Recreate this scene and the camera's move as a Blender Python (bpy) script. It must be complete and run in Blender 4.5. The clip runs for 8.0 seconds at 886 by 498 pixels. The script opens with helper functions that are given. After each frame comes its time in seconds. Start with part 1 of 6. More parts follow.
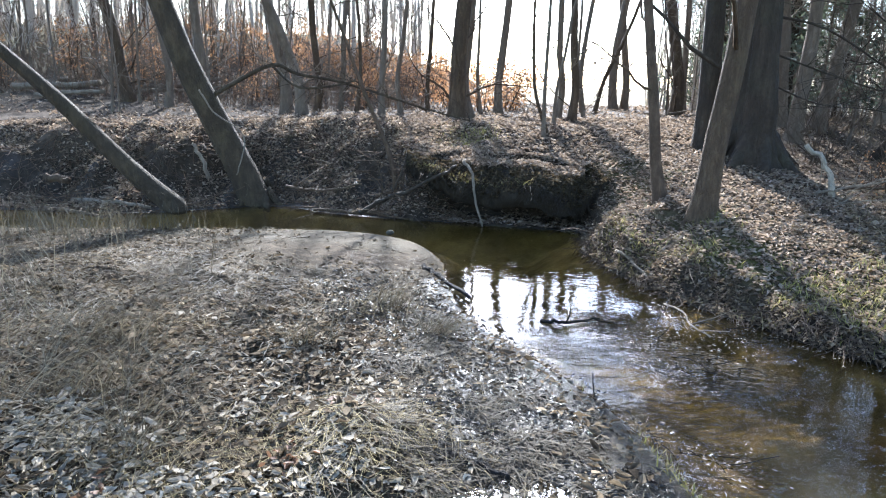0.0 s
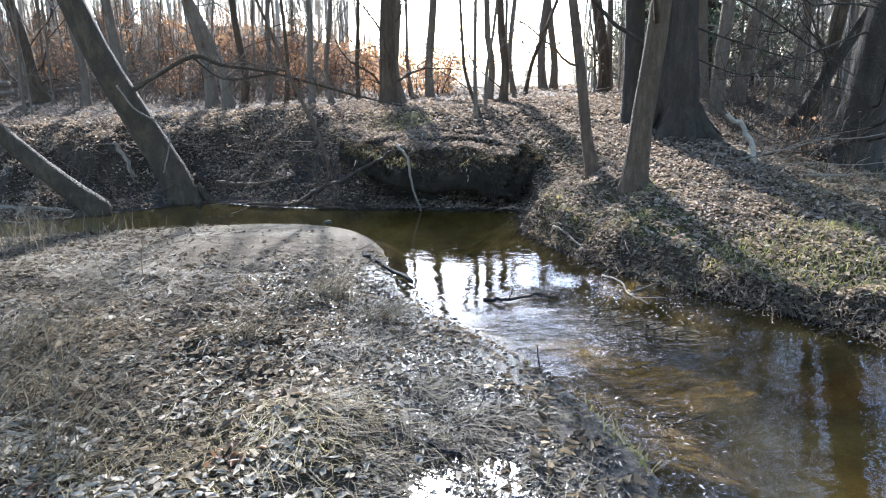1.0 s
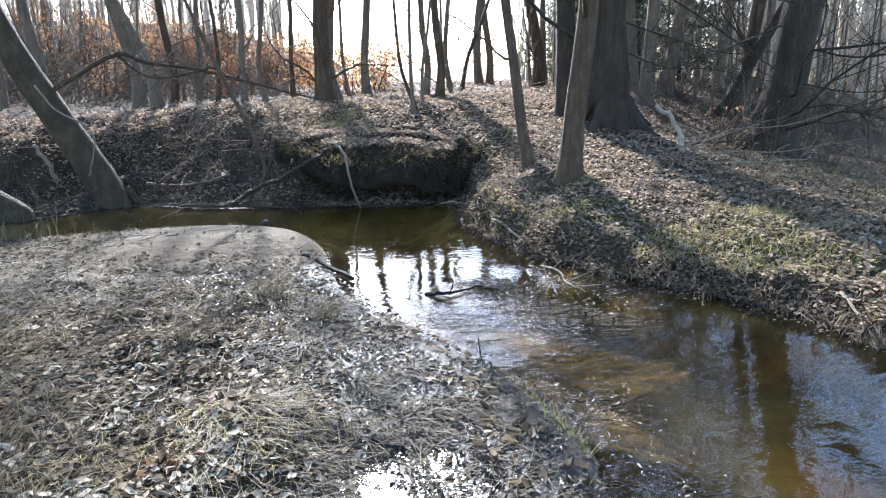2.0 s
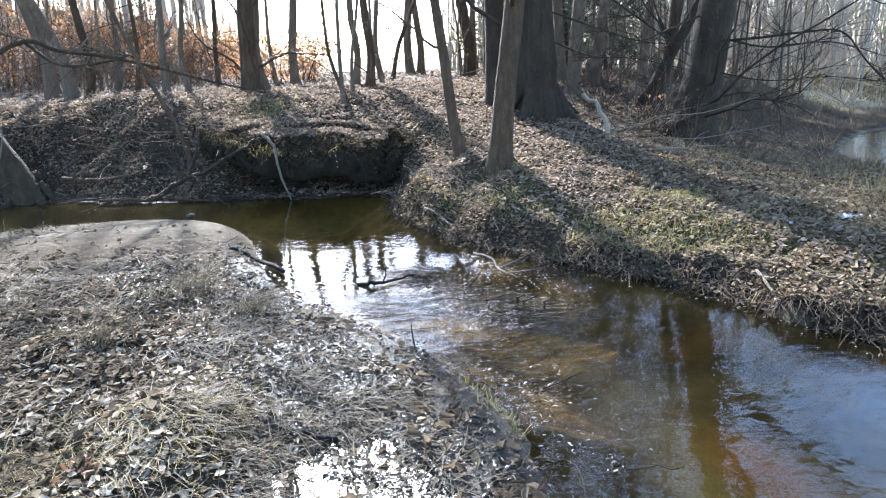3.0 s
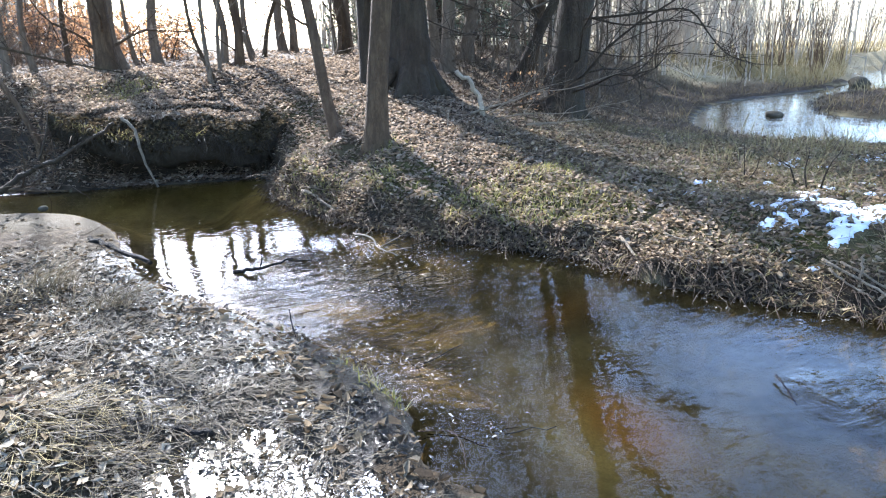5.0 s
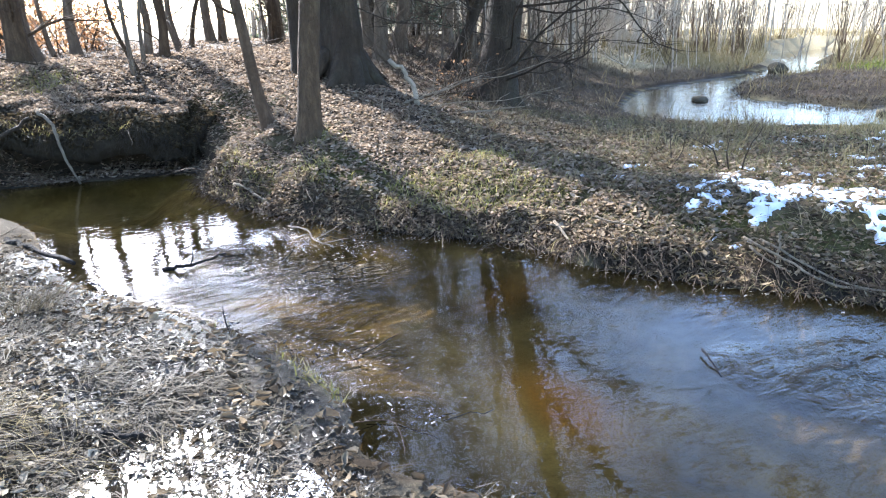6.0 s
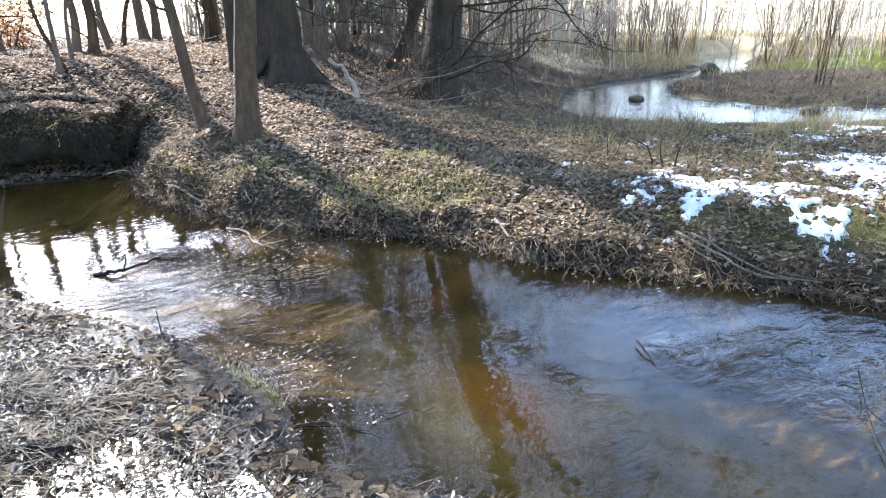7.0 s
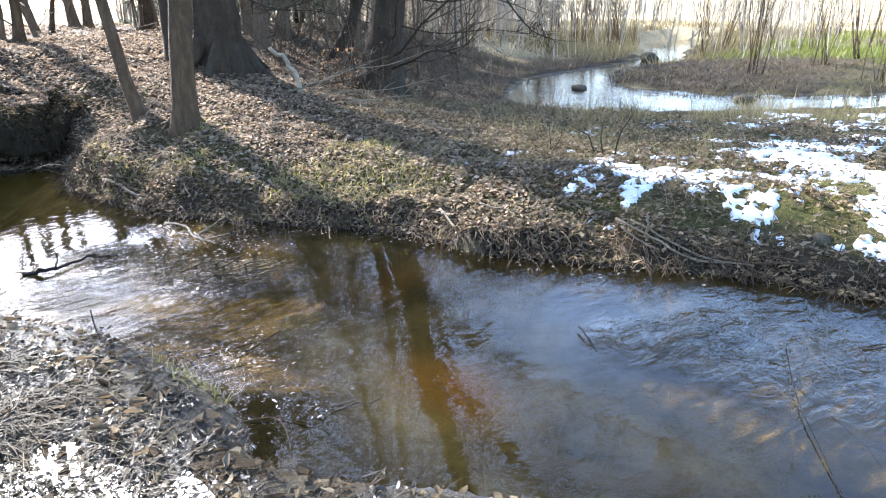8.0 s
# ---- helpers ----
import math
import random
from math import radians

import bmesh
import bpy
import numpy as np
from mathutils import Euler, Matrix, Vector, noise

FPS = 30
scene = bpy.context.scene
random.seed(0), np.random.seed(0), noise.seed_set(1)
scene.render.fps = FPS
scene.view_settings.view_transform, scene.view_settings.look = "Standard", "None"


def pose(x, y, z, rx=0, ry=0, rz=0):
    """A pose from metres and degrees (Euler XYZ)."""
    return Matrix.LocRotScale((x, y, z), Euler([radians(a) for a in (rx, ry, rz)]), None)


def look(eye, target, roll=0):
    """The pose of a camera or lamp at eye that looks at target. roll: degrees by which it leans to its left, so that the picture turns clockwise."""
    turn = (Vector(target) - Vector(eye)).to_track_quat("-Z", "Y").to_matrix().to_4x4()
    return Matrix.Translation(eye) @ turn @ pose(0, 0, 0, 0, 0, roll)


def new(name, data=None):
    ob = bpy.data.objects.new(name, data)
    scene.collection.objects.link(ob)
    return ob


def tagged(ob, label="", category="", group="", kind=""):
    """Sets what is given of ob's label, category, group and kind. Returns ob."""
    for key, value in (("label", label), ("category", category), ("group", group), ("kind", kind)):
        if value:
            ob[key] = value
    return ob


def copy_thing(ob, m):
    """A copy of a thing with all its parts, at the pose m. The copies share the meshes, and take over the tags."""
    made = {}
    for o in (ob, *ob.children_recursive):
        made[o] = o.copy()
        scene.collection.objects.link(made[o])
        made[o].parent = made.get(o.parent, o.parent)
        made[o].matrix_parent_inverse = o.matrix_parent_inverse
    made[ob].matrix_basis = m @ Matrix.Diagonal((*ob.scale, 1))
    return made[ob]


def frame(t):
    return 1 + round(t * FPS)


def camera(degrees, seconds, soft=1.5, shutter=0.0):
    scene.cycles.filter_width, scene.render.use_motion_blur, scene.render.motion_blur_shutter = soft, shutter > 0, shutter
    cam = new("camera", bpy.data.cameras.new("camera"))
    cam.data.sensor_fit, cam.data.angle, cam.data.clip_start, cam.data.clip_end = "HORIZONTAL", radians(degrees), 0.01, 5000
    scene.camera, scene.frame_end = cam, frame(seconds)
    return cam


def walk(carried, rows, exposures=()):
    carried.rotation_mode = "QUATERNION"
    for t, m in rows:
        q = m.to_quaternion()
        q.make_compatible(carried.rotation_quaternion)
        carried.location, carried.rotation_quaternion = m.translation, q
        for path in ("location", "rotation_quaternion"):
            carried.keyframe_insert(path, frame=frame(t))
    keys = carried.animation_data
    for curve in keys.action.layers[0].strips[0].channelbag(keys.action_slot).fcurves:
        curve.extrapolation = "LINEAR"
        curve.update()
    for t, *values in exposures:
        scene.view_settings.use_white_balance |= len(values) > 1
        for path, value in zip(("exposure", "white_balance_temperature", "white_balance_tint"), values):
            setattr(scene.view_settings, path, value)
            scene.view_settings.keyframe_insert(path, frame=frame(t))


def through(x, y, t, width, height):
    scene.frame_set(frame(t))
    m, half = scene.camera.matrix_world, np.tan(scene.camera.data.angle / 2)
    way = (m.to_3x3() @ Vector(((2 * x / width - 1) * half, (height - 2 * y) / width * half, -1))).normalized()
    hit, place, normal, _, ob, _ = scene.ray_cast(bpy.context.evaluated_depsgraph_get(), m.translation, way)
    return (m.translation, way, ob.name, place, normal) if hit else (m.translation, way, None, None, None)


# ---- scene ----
cam = camera(67.4, 8.0, 1.1)
PATH = [
    (0, (-0.158, -0.064, 1.901), (-0.253, 1.875, 1.423), 1.1),
    (0.5, (-0.163, -0.027, 1.867), (-0.208, 1.907, 1.359), -0.3),
    (1, (-0.14, -0.043, 1.863), (-0.06, 1.888, 1.348), -1.2),
    (1.5, (-0.126, -0.047, 1.855), (0.04, 1.877, 1.335), -1.6),
    (3, (-0.07, -0.042, 1.817), (0.363, 1.829, 1.258), -1.7),
    (3.5, (-0.062, -0.035, 1.809), (0.454, 1.807, 1.227), -1.5),
    (4, (-0.049, -0.043, 1.811), (0.546, 1.774, 1.223), -1.5),
    (4.5, (-0.025, -0.053, 1.812), (0.64, 1.732, 1.204), -1.6),
    (6, (0.036, -0.081, 1.799), (0.931, 1.581, 1.139), -1.8),
    (6.5, (0.054, -0.093, 1.798), (1.006, 1.531, 1.122), -1.9),
    (7, (0.069, -0.109, 1.793), (1.099, 1.471, 1.128), -1.3),
    (7.5, (0.085, -0.123, 1.803), (1.187, 1.401, 1.121), -1.0),
    (8, (0.099, -0.131, 1.8), (1.244, 1.353, 1.103), -0.9),
]
walk(cam, [(t, look(eye, target, roll)) for t, eye, target, roll in PATH], [(0.0, 2.92, 5500, 10), (4.0, 3.1, 5500, 11), (8.0, 3.28, 5850, 12)])

# ---- world, sun ----
AZIMUTH, ELEVATION = radians(-8), radians(33)
world = bpy.data.worlds.new("world")
scene.world = world
world.use_nodes = True
sky = world.node_tree.nodes.new("ShaderNodeTexSky")
sky.sky_type, sky.sun_disc, sky.sun_elevation, sky.sun_rotation = "NISHITA", False, ELEVATION, AZIMUTH
sky.dust_density, sky.air_density, sky.ozone_density = 1.3, 1.0, 1.5
world.node_tree.links.new(sky.outputs[0], world.node_tree.nodes["Background"].inputs[0])
world.node_tree.nodes["Background"].inputs[1].default_value = 0.115
sun = new("sun", bpy.data.lights.new("sun", "SUN"))
sun.data.energy, sun.data.angle, sun.data.color = 4.5, radians(1.5), (1.0, 0.96, 0.9)
sun.matrix_world = look((60 * math.sin(AZIMUTH) * math.cos(ELEVATION), 60 * math.cos(AZIMUTH) * math.cos(ELEVATION), 60 * math.sin(ELEVATION)), (0, 0, 0))


# ---- materials ----
class Nodes:
    """A short way to write a node material."""

    def __init__(self, name):
        self.mat = bpy.data.materials.new(name)
        self.mat.use_nodes = True
        self.tree = self.mat.node_tree
        self.tree.nodes.clear()
        self.out = self.tree.nodes.new("ShaderNodeOutputMaterial")

    def add(self, kind, **sets):
        n = self.tree.nodes.new("ShaderNode" + kind)
        for key, value in sets.items():
            slot = n.inputs[key.replace("_", " ")]
            if isinstance(value, bpy.types.NodeSocket):
                self.tree.links.new(value, slot)
            else:
                slot.default_value = value
        return n

    def place(self, world_space=True):
        if world_space:
            return self.add("NewGeometry").outputs["Position"]
        return self.add("TexCoord").outputs["Object"]

    def noise(self, at, scale, detail=4.0, rough=0.6, stretch=None):
        if stretch:
            at = self.add("Mapping", Vector=at, Scale=stretch).outputs[0]
        return self.add("TexNoise", Vector=at, Scale=scale, Detail=detail, Roughness=rough).outputs[0]

    def ramp(self, value, *stops):
        r = self.add("ValToRGB", Fac=value)
        e = r.color_ramp.elements
        e[0].position, e[0].color = stops[0][0], (*stops[0][1], 1)
        e[1].position, e[1].color = stops[-1][0], (*stops[-1][1], 1)
        for p, c in stops[1:-1]:
            e.new(p).color = (*c, 1)
        return r.outputs[0]

    def span(self, value, a, b, c=0.0, d=1.0):
        return self.add("MapRange", Value=value, From_Min=a, From_Max=b, To_Min=c, To_Max=d).outputs[0]

    def mix(self, fac, a, b, how="MIX"):
        m = self.tree.nodes.new("ShaderNodeMix")
        m.data_type, m.blend_type = "RGBA", how
        for at, value in ((0, fac), (6, a), (7, b)):
            if isinstance(value, bpy.types.NodeSocket):
                self.tree.links.new(value, m.inputs[at])
            else:
                m.inputs[at].default_value = value if at == 0 else (*value, 1)
        return m.outputs[2]

    def bump(self, height, strength, distance):
        return self.add("Bump", Height=height, Strength=strength, Distance=distance).outputs[0]

    def surface(self, shader):
        self.tree.links.new(shader.outputs[0], self.out.inputs[0])
        return self.mat


DAMP = 0.58  # the thaw has left wood, soil and litter damp, dark and brown


def damp(colour):
    return tuple(DAMP * c * w for c, w in zip(colour, (1.06, 0.98, 0.83)))


def bark_material(name, dark, light, moss, moss_amount=0.3, grain=1.0):
    dark, light, moss = damp(dark), damp(light), damp(moss)
    n = Nodes(name)
    at = n.place(False)
    ridges = n.noise(at, 14 * grain, 6, 0.65, (1, 1, 0.16))
    fine = n.noise(at, 70 * grain, 3, 0.6, (1, 1, 0.4))
    patch = n.noise(at, 1.7, 4, 0.6)
    col = n.ramp(ridges, (0.3, dark), (0.7, light))
    col = n.mix(n.span(fine, 0.35, 0.7, 0, 0.35), col, dark)
    col = n.mix(n.span(patch, 0.6 - 0.3 * moss_amount, 0.75, 0, 0.8), col, moss)
    blot = n.noise(at, 5, 5, 0.7, (1, 1, 0.5))
    col = n.mix(n.span(blot, 0.42, 0.58, 0, 0.75), col, dark)
    col = n.mix(n.span(blot, 0.56, 0.68, 0, 0.5), col, light)
    relief = n.add("Math", Value=ridges)
    relief.operation = "ADD"
    n.tree.links.new(fine, relief.inputs[1])
    b = n.bump(relief.outputs[0], 1.0, 0.05)
    return n.surface(n.add("BsdfPrincipled", Base_Color=col, Roughness=0.85, Specular_IOR_Level=0.2, Normal=b))


BARK_GREY = bark_material("bark_grey", (0.075, 0.05, 0.031), (0.235, 0.168, 0.108), (0.13, 0.11, 0.06), 0.4)
BARK_MOSSY = bark_material("bark_mossy", (0.045, 0.034, 0.022), (0.165, 0.122, 0.08), (0.125, 0.10, 0.058), 0.9, 0.8)
# Air haze over the far wood is painted into this pale bark.
BARK_HAZE = bark_material("bark_haze_paled", (0.62, 0.56, 0.51), (0.98, 0.9, 0.83), (0.7, 0.66, 0.58), 0.2)
# Sapling bark; also paints haze onto the ridge and thicket trunks.
BARK_MID = bark_material("bark_sapling_and_haze", (0.17, 0.135, 0.105), (0.36, 0.295, 0.235), (0.25, 0.23, 0.18), 0.2)
BARK_DARK = bark_material("bark_dark", (0.036, 0.027, 0.019), (0.125, 0.094, 0.066), (0.085, 0.085, 0.055), 0.5, 0.7)
BARK_BROWN = bark_material("bark_brown", (0.10, 0.068, 0.045), (0.28, 0.2, 0.14), (0.12, 0.115, 0.06), 0.3)
BARK_PALE = bark_material("bark_pale", (0.26, 0.22, 0.18), (0.5, 0.44, 0.37), (0.3, 0.27, 0.2), 0.1, 1.5)
TWIG = bark_material("twig_bark", (0.12, 0.088, 0.065), (0.30, 0.235, 0.18), (0.12, 0.115, 0.08), 0.2, 2)


def leaf_material(name, *colours, rough=0.5, through=0.25, shine=0.25):
    colours = [damp(c) for c in colours]
    n = Nodes(name)
    pick = n.add("NewGeometry").outputs["Random Per Island"]
    stops = [(i / (len(colours) - 1), c) for i, c in enumerate(colours)]
    col = n.ramp(pick, *stops)
    grain = n.noise(n.place(), 90, 3, 0.6)
    col = n.mix(n.span(grain, 0.3, 0.75, 0, 0.4), col, tuple(0.45 * c for c in colours[0]))
    a = n.add("BsdfPrincipled", Base_Color=col, Roughness=rough, Specular_IOR_Level=shine, Normal=n.bump(grain, 0.5, 0.006))
    b = n.add("BsdfTranslucent", Color=col)
    m = n.add("MixShader", Fac=through)
    n.tree.links.new(a.outputs[0], m.inputs[1])
    n.tree.links.new(b.outputs[0], m.inputs[2])
    return n.surface(m)


LITTER_NEAR = leaf_material("litter_grey", (0.036, 0.028, 0.02), (0.18, 0.145, 0.104), (0.285, 0.235, 0.172), (0.08, 0.06, 0.043), (0.38, 0.32, 0.243), (0.18, 0.14, 0.096), (0.105, 0.08, 0.057), (0.262, 0.215, 0.158), rough=0.85, shine=0.04)
LITTER_FAR = leaf_material("litter_brown", (0.07, 0.054, 0.043), (0.44, 0.35, 0.285), (0.58, 0.475, 0.39), (0.15, 0.113, 0.088), (0.70, 0.595, 0.50), (0.26, 0.195, 0.152), (0.50, 0.39, 0.305), rough=0.75, through=0.35, shine=0.06)
BEECH_LEAF = leaf_material("beech_leaf_orange", (0.46, 0.24, 0.12), (0.64, 0.36, 0.19), (0.76, 0.48, 0.28), (0.5, 0.27, 0.13), through=0.4)
STRAW = leaf_material("dry_grass", (0.25, 0.21, 0.115), (0.43, 0.375, 0.22), (0.54, 0.47, 0.3), (0.3, 0.25, 0.13), rough=0.75, through=0.3, shine=0.05)
STRAW_GREY = leaf_material("dead_grass_grey", (0.09, 0.08, 0.06), (0.18, 0.162, 0.122), (0.31, 0.283, 0.225), (0.12, 0.106, 0.078), rough=0.75, through=0.25, shine=0.04)
STRAW_BROWN = leaf_material("dead_grass_brown", (0.09, 0.072, 0.05), (0.22, 0.18, 0.125), (0.36, 0.30, 0.21), (0.14, 0.112, 0.078), rough=0.7, through=0.2, shine=0.08)
STRAW_MUD = leaf_material("sodden_grass", (0.04, 0.034, 0.026), (0.095, 0.08, 0.06), (0.17, 0.148, 0.115), (0.06, 0.05, 0.038), rough=0.65, through=0.1, shine=0.1)
MOSS = leaf_material("bright_moss", (0.24, 0.25, 0.08), (0.42, 0.41, 0.15), (0.56, 0.5, 0.23), (0.32, 0.29, 0.11), rough=0.7, through=0.35, shine=0.05)
GRASS = leaf_material("moss_grass", (0.15, 0.15, 0.055), (0.27, 0.26, 0.105), (0.38, 0.34, 0.165), (0.18, 0.16, 0.08), rough=0.6, through=0.35)
NEEDLE = leaf_material("conifer_needles", (0.13, 0.17, 0.12), (0.22, 0.26, 0.19), (0.16, 0.2, 0.15), rough=0.6, through=0.3)


def ground_material():
    n = Nodes("woodland_ground")
    at = n.place()
    zone = n.add("Attribute")
    zone.attribute_name = "zones"
    parts = n.add("SeparateColor", Color=zone.outputs[0])
    sand, moss, wet = parts.outputs[0], parts.outputs[1], parts.outputs[2]
    bed = zone.outputs["Alpha"]
    broad = n.noise(at, 1.1, 5, 0.6)
    mid = n.noise(at, 9, 6, 0.7)
    fine = n.noise(at, 60, 4, 0.7)
    soil = n.ramp(mid, (0.28, (0.03, 0.022, 0.016)), (0.5, (0.072, 0.055, 0.041)), (0.72, (0.15, 0.118, 0.09)))
    soil = n.mix(n.span(fine, 0.45, 0.72, 0, 0.4), soil, (0.16, 0.13, 0.10))
    grains = n.ramp(fine, (0.3, (0.085, 0.073, 0.06)), (0.7, (0.17, 0.148, 0.12)))
    soil = n.mix(sand, soil, grains)
    green = n.ramp(mid, (0.3, (0.06, 0.065, 0.022)), (0.7, (0.17, 0.17, 0.06)))
    soil = n.mix(n.mix(1.0, moss, n.span(broad, 0.35, 0.6), "MULTIPLY"), soil, green)
    mud = n.ramp(mid, (0.3, (0.014, 0.011, 0.008)), (0.7, (0.055, 0.044, 0.033)))
    soil = n.mix(wet, soil, mud)
    soil = n.mix(1.0, soil, damp((1, 1, 1)), "MULTIPLY")
    stones = n.noise(at, 2.2, 5, 0.65)
    olive = n.ramp(stones, (0.36, (0.03, 0.028, 0.018)), (0.64, (0.12, 0.105, 0.06)))
    silt = n.ramp(stones, (0.36, (0.28, 0.225, 0.105)), (0.64, (0.54, 0.44, 0.22)))
    pebble = n.mix(moss, olive, silt)
    pebble = n.mix(sand, pebble, (0.45, 0.22, 0.045))
    pebble = n.mix(n.span(fine, 0.35, 0.7, 0, 0.35), pebble, (0.08, 0.06, 0.032))
    soil = n.mix(bed, soil, pebble)
    stubble = n.add("Attribute")
    stubble.attribute_name = "stubble"
    straw = n.ramp(n.noise(at, 0.35, 5, 0.7), (0.3, (0.17, 0.135, 0.075)), (0.7, (0.30, 0.25, 0.15)))
    soil = n.mix(stubble.outputs["Fac"], soil, straw)
    height = n.mix(0.5, mid, fine)
    rough = n.span(wet, 0.6, 1, 0.9, 0.28)
    return n.surface(n.add("BsdfPrincipled", Base_Color=soil, Roughness=rough, Specular_IOR_Level=n.span(wet, 0.6, 1, 0.06, 0.3), Normal=n.bump(height, 0.9, 0.045)))


def water_material(name, tint, murk, murk_amount, swell, chop, still=1.0):
    """Clear brown water: a Fresnel gloss over a tinted see-through body. swell and chop: wave heights in metres."""
    n = Nodes(name)
    at = n.place()
    live = n.add("Attribute")
    live.attribute_name = "lively"

    def waves(vector, scale, detail, rough, height, twist=0.0):
        w = n.add("TexNoise", Vector=vector, Scale=scale, Detail=detail, Roughness=rough, Distortion=twist)
        return times(w.outputs[0], height)

    def times(a, b):
        m = n.add("Math", Value=a)
        m.operation = "MULTIPLY"
        if isinstance(b, bpy.types.NodeSocket):
            n.tree.links.new(b, m.inputs[1])
        else:
            m.inputs[1].default_value = b
        return m.outputs[0]

    def plus(a, b):
        m = n.add("Math", Value=a)
        m.operation = "ADD"
        n.tree.links.new(b, m.inputs[1])
        return m.outputs[0]

    along = n.add("Mapping", Vector=at, Rotation=(0, 0, radians(52)), Scale=(0.4, 1.0, 1.0)).outputs[0]
    breeze = n.span(n.noise(at, 0.9, 3, 0.6), 0.42, 0.66, 0.35, 1.0)
    height = waves(at, 2.0, 2, 0.5, swell)
    height = plus(height, times(waves(along, 13, 2, 0.5, 0.0016 * still, 0.6), breeze))
    height = plus(height, times(plus(waves(along, 8, 3, 0.55, chop, 1.2), waves(at, 38, 2, 0.5, 0.12 * chop)), live.outputs["Fac"]))
    nrm = n.bump(height, 1.0, 1.0)
    clear = n.add("BsdfTransparent", Color=(*tint, 1))
    body = n.add("BsdfDiffuse", Color=(*murk, 1))
    gloss = n.add("BsdfGlossy", Color=(1, 1, 1, 1), Roughness=0.012, Normal=nrm)
    m1, m2 = n.add("MixShader", Fac=murk_amount), n.add("MixShader", Fac=n.add("Fresnel", IOR=1.335, Normal=nrm).outputs[0])
    n.tree.links.new(clear.outputs[0], m1.inputs[1])
    n.tree.links.new(body.outputs[0], m1.inputs[2])
    n.tree.links.new(m1.outputs[0], m2.inputs[1])
    n.tree.links.new(gloss.outputs[0], m2.inputs[2])
    return n.surface(m2)


GROUND = ground_material()
WATER = water_material("brown_creek_water", (0.84, 0.72, 0.45), (0.07, 0.055, 0.025), 0.03, 0.003, 0.085, 2.4)
POND_WATER = water_material("pond_water", (0.6, 0.52, 0.36), (0.07, 0.06, 0.04), 0.35, 0.01, 0.0, 5.0)
PUDDLE_WATER = water_material("puddle_water", (0.7, 0.6, 0.45), (0.06, 0.05, 0.035), 0.3, 0.004, 0.0)


def plain_material(name, a, b, scale, rough, relief=0.02, strength=0.6):
    n = Nodes(name)
    at = n.place()
    big, fine = n.noise(at, scale, 5, 0.65), n.noise(at, scale * 9, 4, 0.6)
    col = n.mix(n.span(fine, 0.35, 0.7, 0, 0.4), n.ramp(big, (0.3, a), (0.7, b)), a)
    return n.surface(n.add("BsdfPrincipled", Base_Color=col, Roughness=rough, Specular_IOR_Level=0.1, Normal=n.bump(n.mix(0.5, big, fine), strength, relief)))


SNOW = plain_material("old_snow", (0.42, 0.44, 0.47), (0.60, 0.61, 0.63), 6, 0.6, 0.02, 0.5)
STONE = plain_material("mossy_stone", (0.03, 0.026, 0.018), (0.085, 0.072, 0.048), 7, 0.95)
# Mossy turf, with the recess's shade put into its very dark colour.
TURF_SHADED = plain_material("mossy_turf_shaded", (0.022, 0.016, 0.011), (0.05, 0.04, 0.024), 7, 0.95, 0.08, 1.0)


# ---- the lie of the land ----
NEAR_EDGE = [(-30, 3.5), (-14, 6.6), (-8, 7.7), (-4.0, 8.1), (-2.6, 8.3), (-1.6, 8.25), (-0.85, 7.8), (-0.5, 7.0), (-0.4, 6.2), (-0.15, 5.2),
             (0.5, 4.08), (0.76, 3.55), (0.95, 2.85), (0.93, 2.45), (0.9, 2.2), (1.15, 1.8), (1.45, 1.5), (2.1, 0.6), (3.0, -1.2), (5.5, -6), (12, -16)]
FAR_EDGE = [(-30, 6.0), (-14, 8.8), (-8, 9.2), (-5.3, 9.2), (-4.2, 9.7), (-3.3, 10.1), (-2.25, 9.6), (-0.6, 9.2), (0.65, 8.95), (1.2, 8.75),
            (1.14, 7.7), (1.3, 6.85), (1.66, 6.0), (2.1, 5.35), (2.55, 4.75), (3.0, 4.15), (3.2, 3.5), (3.55, 2.85), (4.15, 2.05), (4.55, 1.1),
            (5.4, -0.6), (8.5, -6), (16, -15)]
POND_EDGE = [(30, -5), (19, 0.5), (13.1, 4.25), (11.6, 5.25), (10.1, 6.3), (9.15, 7.2), (8.8, 8.3), (9.3, 9.6), (11.0, 11.1), (12.7, 12.0), (15.9, 12.5),
             (18.0, 13.1), (20.6, 14.6), (26, 18.5), (29, 17), (22.8, 14.2), (18.9, 11.9), (17.0, 11.7), (14.4, 11.1), (12.6, 9.6), (12.2, 8.4),
             (12.8, 6.9), (13.7, 5.9), (15.5, 4.4), (20, 2), (31, -3)]


def rounded(points, steps=5, closed=False):
    """A Catmull-Rom curve through the points."""
    p = np.array(points, float)
    p = np.vstack([p[-1], p, p[:2]]) if closed else np.vstack([2 * p[0] - p[1], p, 2 * p[-1] - p[-2]])
    out = []
    for a, b, c, d in zip(p[:-3], p[1:-2], p[2:-1], p[3:]):
        for u in np.arange(steps) / steps:
            out.append(0.5 * (2 * b + (c - a) * u + (2 * a - 5 * b + 4 * c - d) * u * u + (3 * b - a - 3 * c + d) * u ** 3))
    if not closed:
        out.append(p[-2])
    return np.array(out)


NEAR, FAR, POND = rounded(NEAR_EDGE), rounded(FAR_EDGE), rounded(POND_EDGE, closed=True)
CREEK = np.vstack([NEAR, FAR[::-1]])


